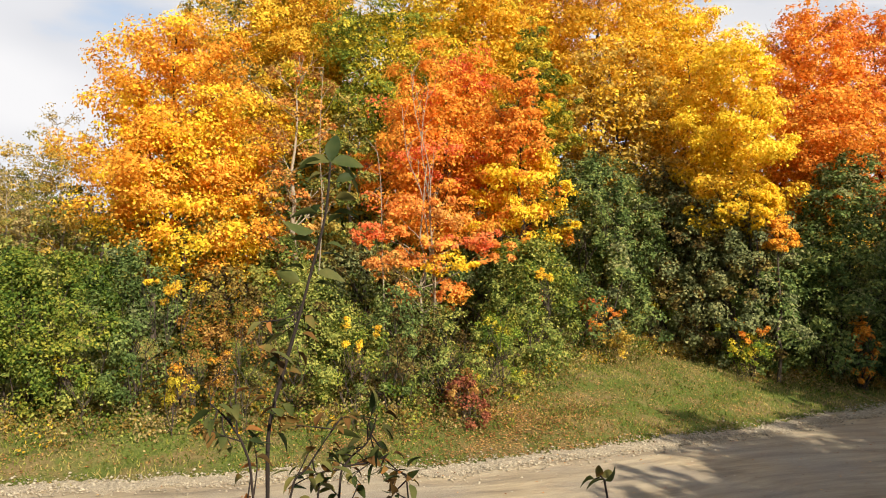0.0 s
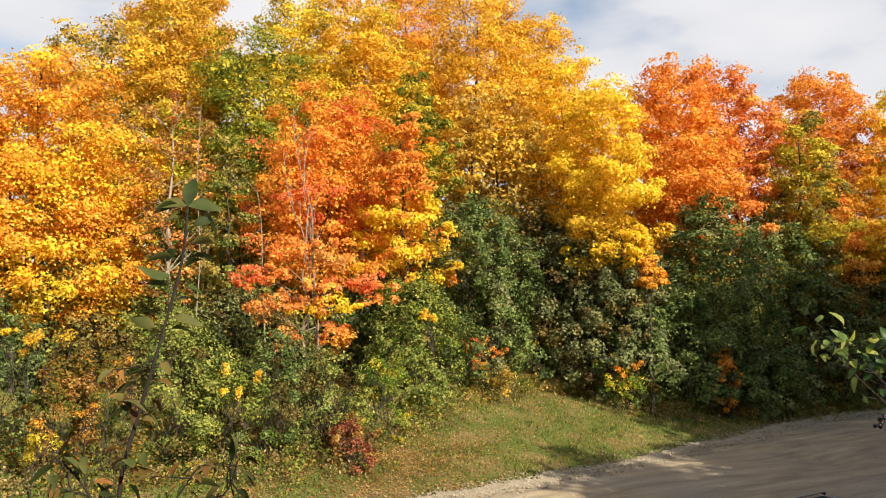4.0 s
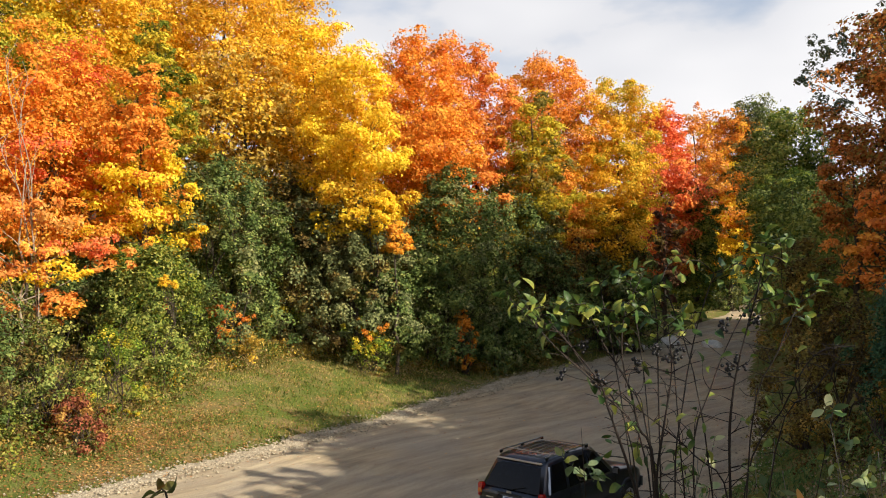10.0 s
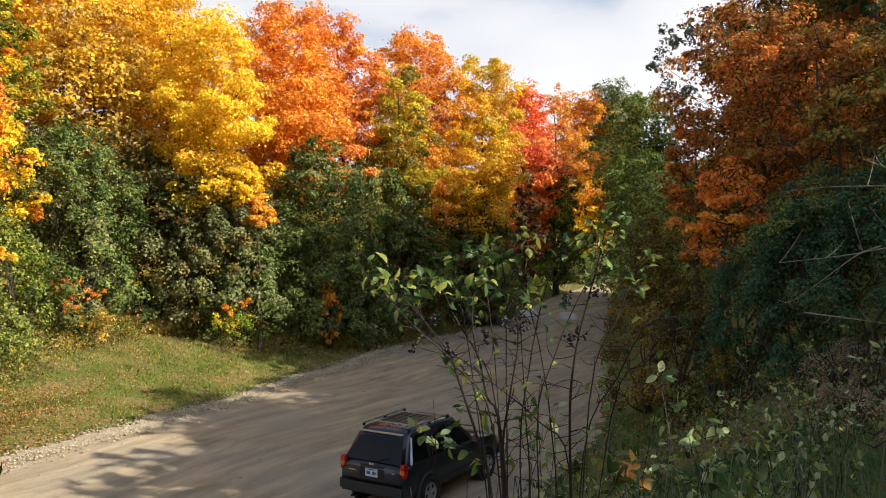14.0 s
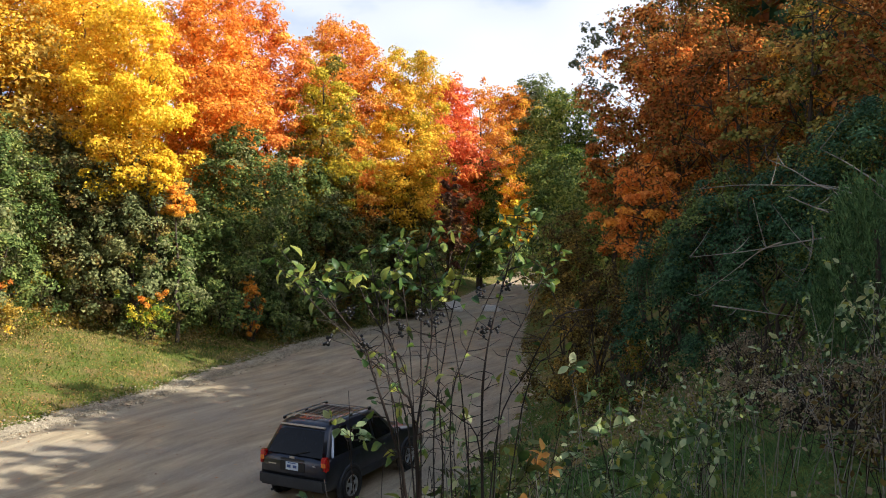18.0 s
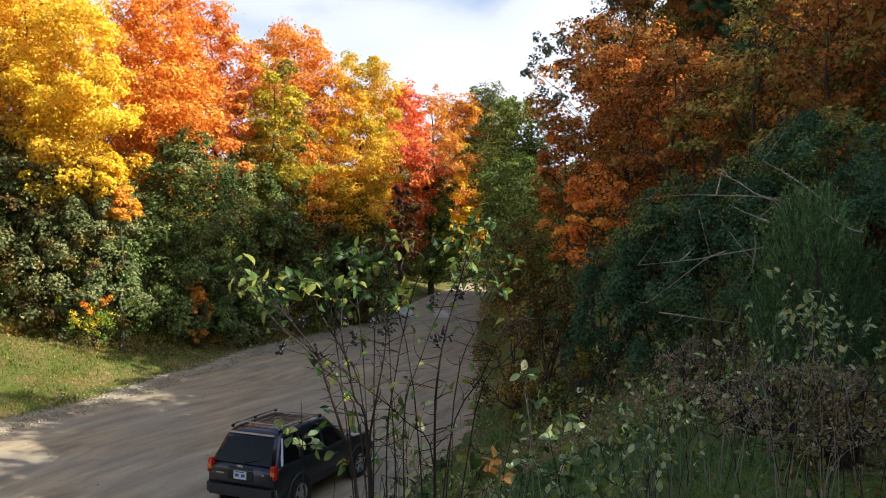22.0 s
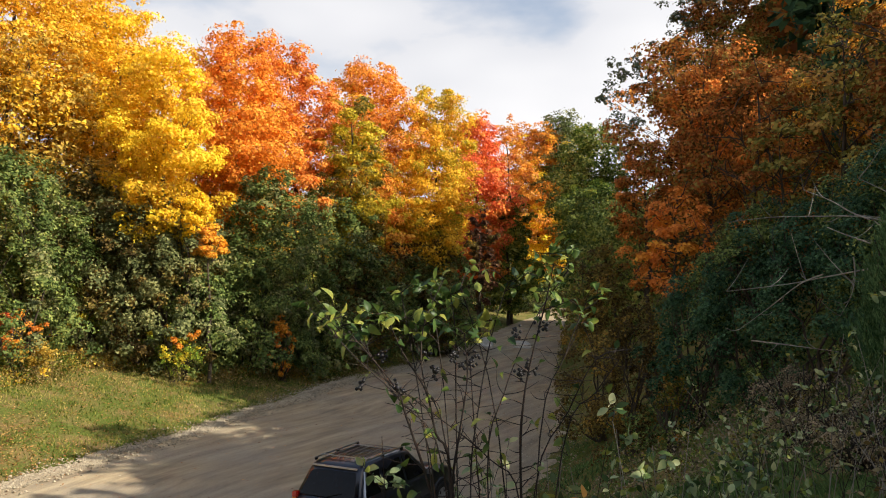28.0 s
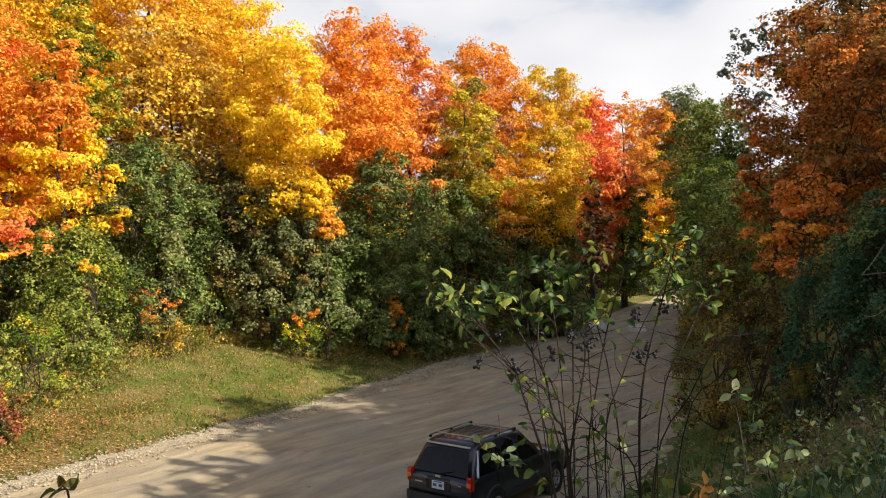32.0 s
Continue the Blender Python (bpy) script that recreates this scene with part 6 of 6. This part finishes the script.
low_shrub("low_shrub", "low leafy shrub with small yellow-green leaves", 8.56, -9.82, 0.38, 1.51, 150, (PALE, FRESH), 102, 0.038, 12)
low_shrub("low_shrub", "low shrub with small pale green leaves", 8.69, -9.24, 0.40, 1.27, 140, (PALE, PALE, FRESH), 103, 0.042, 12)
low_shrub("low_shrub", "young light green shrub on the slope", 9.26, -8.10, 0.30, 1.04, 100, (FRESH, PALE), 104, 0.042, 12)
low_shrub("low_shrub", "thin arching shrub with a few pale leaves", 9.04, -8.74, 0.40, 1.04, 100, (PALE, FRESH), 105, 0.042, 12)
low_shrub("orange_sprig", "small sprig with large orange leaves", 8.80, -9.98, 0.10, 1.36, 110, (ORANGE_LEAF,), 83, 0.054, 5)


def bare_saplings():
    """Thin pale leafless stems that stand before the maples."""
    rng = np.random.default_rng(91)
    for pts in (
        [(-17.47, -2.64, 3.01), (-17.49, -2.68, 4.70), (-17.55, -2.85, 6.40), (-17.68, -3.18, 8.53), (-17.85, -3.67, 9.80), (-17.93, -3.90, 11.51)],
        [(-17.56, -2.60, 3.00), (-17.60, -2.71, 5.98), (-17.68, -2.91, 8.54), (-17.78, -3.18, 10.47), (-17.70, -2.95, 12.41)],
        [(-17.38, -2.67, 3.02), (-17.38, -2.68, 5.56), (-17.45, -2.86, 7.25), (-17.48, -2.94, 9.38), (-17.68, -3.47, 11.50), (-17.74, -3.63, 12.99)],
        [(-17.72, -4.53, 3.85), (-17.76, -4.65, 6.36), (-17.79, -4.73, 8.67), (-17.83, -4.88, 9.92)],
        [(-21.01, -6.28, 4.56), (-20.98, -6.17, 7.74), (-21.02, -6.32, 10.70), (-21.00, -6.25, 13.68)],
    ):
        root = tagged(new("bare_sapling"), "thin pale leafless young tree before the maples", "tree", "bare saplings")
        v, f, line = curve_tube(rng, rooted(pts), 0.03, 0.01, 6)
        part("trunk", fast_mesh("trunk", v, f, True), BARK_PALE, root)
        for i in range(6, len(line), 1):
            d = rng.normal(0, 0.35, 3) + (0, 0, 0.55)
            v, f, _ = curve_tube(rng, [line[i], line[i] + d * 0.5 + rng.normal(0, 0.04, 3), line[i] + d], 0.012, 0.004, 4)
            part("twig", fast_mesh("twig", v, f, True), BARK_PALE, root)


bare_saplings()


# ---- juniper and dead boughs on the shaded slope ----
def juniper(x, y, h, r):
    rng = np.random.default_rng(71)
    g = float(height(x, y))
    root = tagged(new("juniper"), "dense dark green juniper with feathery upright tips", "conifer")
    root.location = (x, y, g)
    n = 520
    a, z = rng.uniform(0, 6.28, n), rng.uniform(0.03, 1, n)
    rr = r * np.sqrt(rng.uniform(0.35, 1, n)) * np.sin(np.clip(z * 1.05 + 0.25, 0, 1.3) * 2.4) ** 0.7
    base = np.stack([np.cos(a) * rr, np.sin(a) * rr, z * h * 0.9], 1)
    per = 46
    t = rng.random((n, per))
    way = np.stack([np.cos(a) * 0.28, np.sin(a) * 0.28, np.ones(n)], 1) + rng.normal(0, 0.16, (n, 3))
    ln = rng.uniform(0.25, 0.5, n)
    pos = base[:, None] + way[:, None] * (t * ln[:, None])[..., None] + rng.normal(0, 0.03, (n, per, 3)) * (1 - t)[..., None]
    u = (way[:, None] + rng.normal(0, 0.35, (n, per, 3)))
    u /= np.linalg.norm(u, axis=2, keepdims=True)
    s = np.cross(u, rng.normal(0, 1, (n, per, 3)))
    s /= np.linalg.norm(s, axis=2, keepdims=True)
    L, W = 0.055, 0.007
    V = np.stack([pos - s * W, pos + s * W, pos + u * L], 2).reshape(-1, 3)
    part("foliage", fast_mesh("foliage", V, np.arange(len(V)).reshape(-1, 3)), LEAF["juniper"], root)
    v, f, _ = tube(rng, (0, 0, -0.1), (0, 0, h * 0.8), 0.06, 0.02, 7, 4, 0.02)
    part("trunk", fast_mesh("trunk", v, f, True), BARK, root)


juniper(10.45, -4.28, 2.24, 0.59)


def dead_boughs():
    rng = np.random.default_rng(73)
    for pts in (
        [(10.24, -3.97, 6.20), (9.94, -3.86, 6.29), (9.54, -3.57, 6.33), (9.02, -3.30, 6.36), (8.47, -2.96, 6.34)],
        [(10.02, -3.96, 6.25), (9.85, -3.86, 6.34), (9.64, -3.67, 6.50), (9.38, -3.48, 6.64)],
        [(10.62, -4.29, 6.15), (10.40, -4.17, 6.34), (10.18, -3.97, 6.53), (9.93, -3.66, 6.72)],
        [(10.02, -3.96, 6.00), (9.82, -3.86, 6.09), (9.61, -3.67, 6.20)],
        [(10.03, -3.96, 5.74), (9.62, -3.77, 5.66), (9.17, -3.49, 5.57), (8.46, -3.07, 5.48)],
        [(9.86, -4.06, 5.86), (9.87, -4.06, 5.68), (9.83, -4.06, 5.46), (9.72, -3.96, 5.24)],
        [(9.56, -3.87, 5.68), (9.31, -3.58, 5.57), (8.96, -3.31, 5.29), (8.61, -3.15, 5.02)],
        [(8.79, -3.53, 4.92), (9.21, -3.89, 4.91), (9.70, -4.27, 4.89)],
        [(10.85, -4.71, 5.88), (10.74, -4.50, 5.92), (10.55, -4.28, 6.02)],
    ):
        root = tagged(new("dead_bough"), "bare grey dead bough leaning out of the shrubs", "branch", "dead boughs on the slope")
        v, f, line = curve_tube(rng, pts, 0.009, 0.003, 6)
        part("bough", fast_mesh("bough", v, f, True), DEADWOOD, root)
        for i in range(3, len(line), 3):
            d = rng.normal(0, 0.22, 3)
            v, f, _ = curve_tube(rng, [line[i], line[i] + d * 0.5, line[i] + d + (0, 0, 0.05)], 0.006, 0.002, 4)
            part("twig", fast_mesh("twig", v, f, True), DEADWOOD, root)


dead_boughs()


def motions():
    """Nothing in the place moves; only the camera does."""


motions()
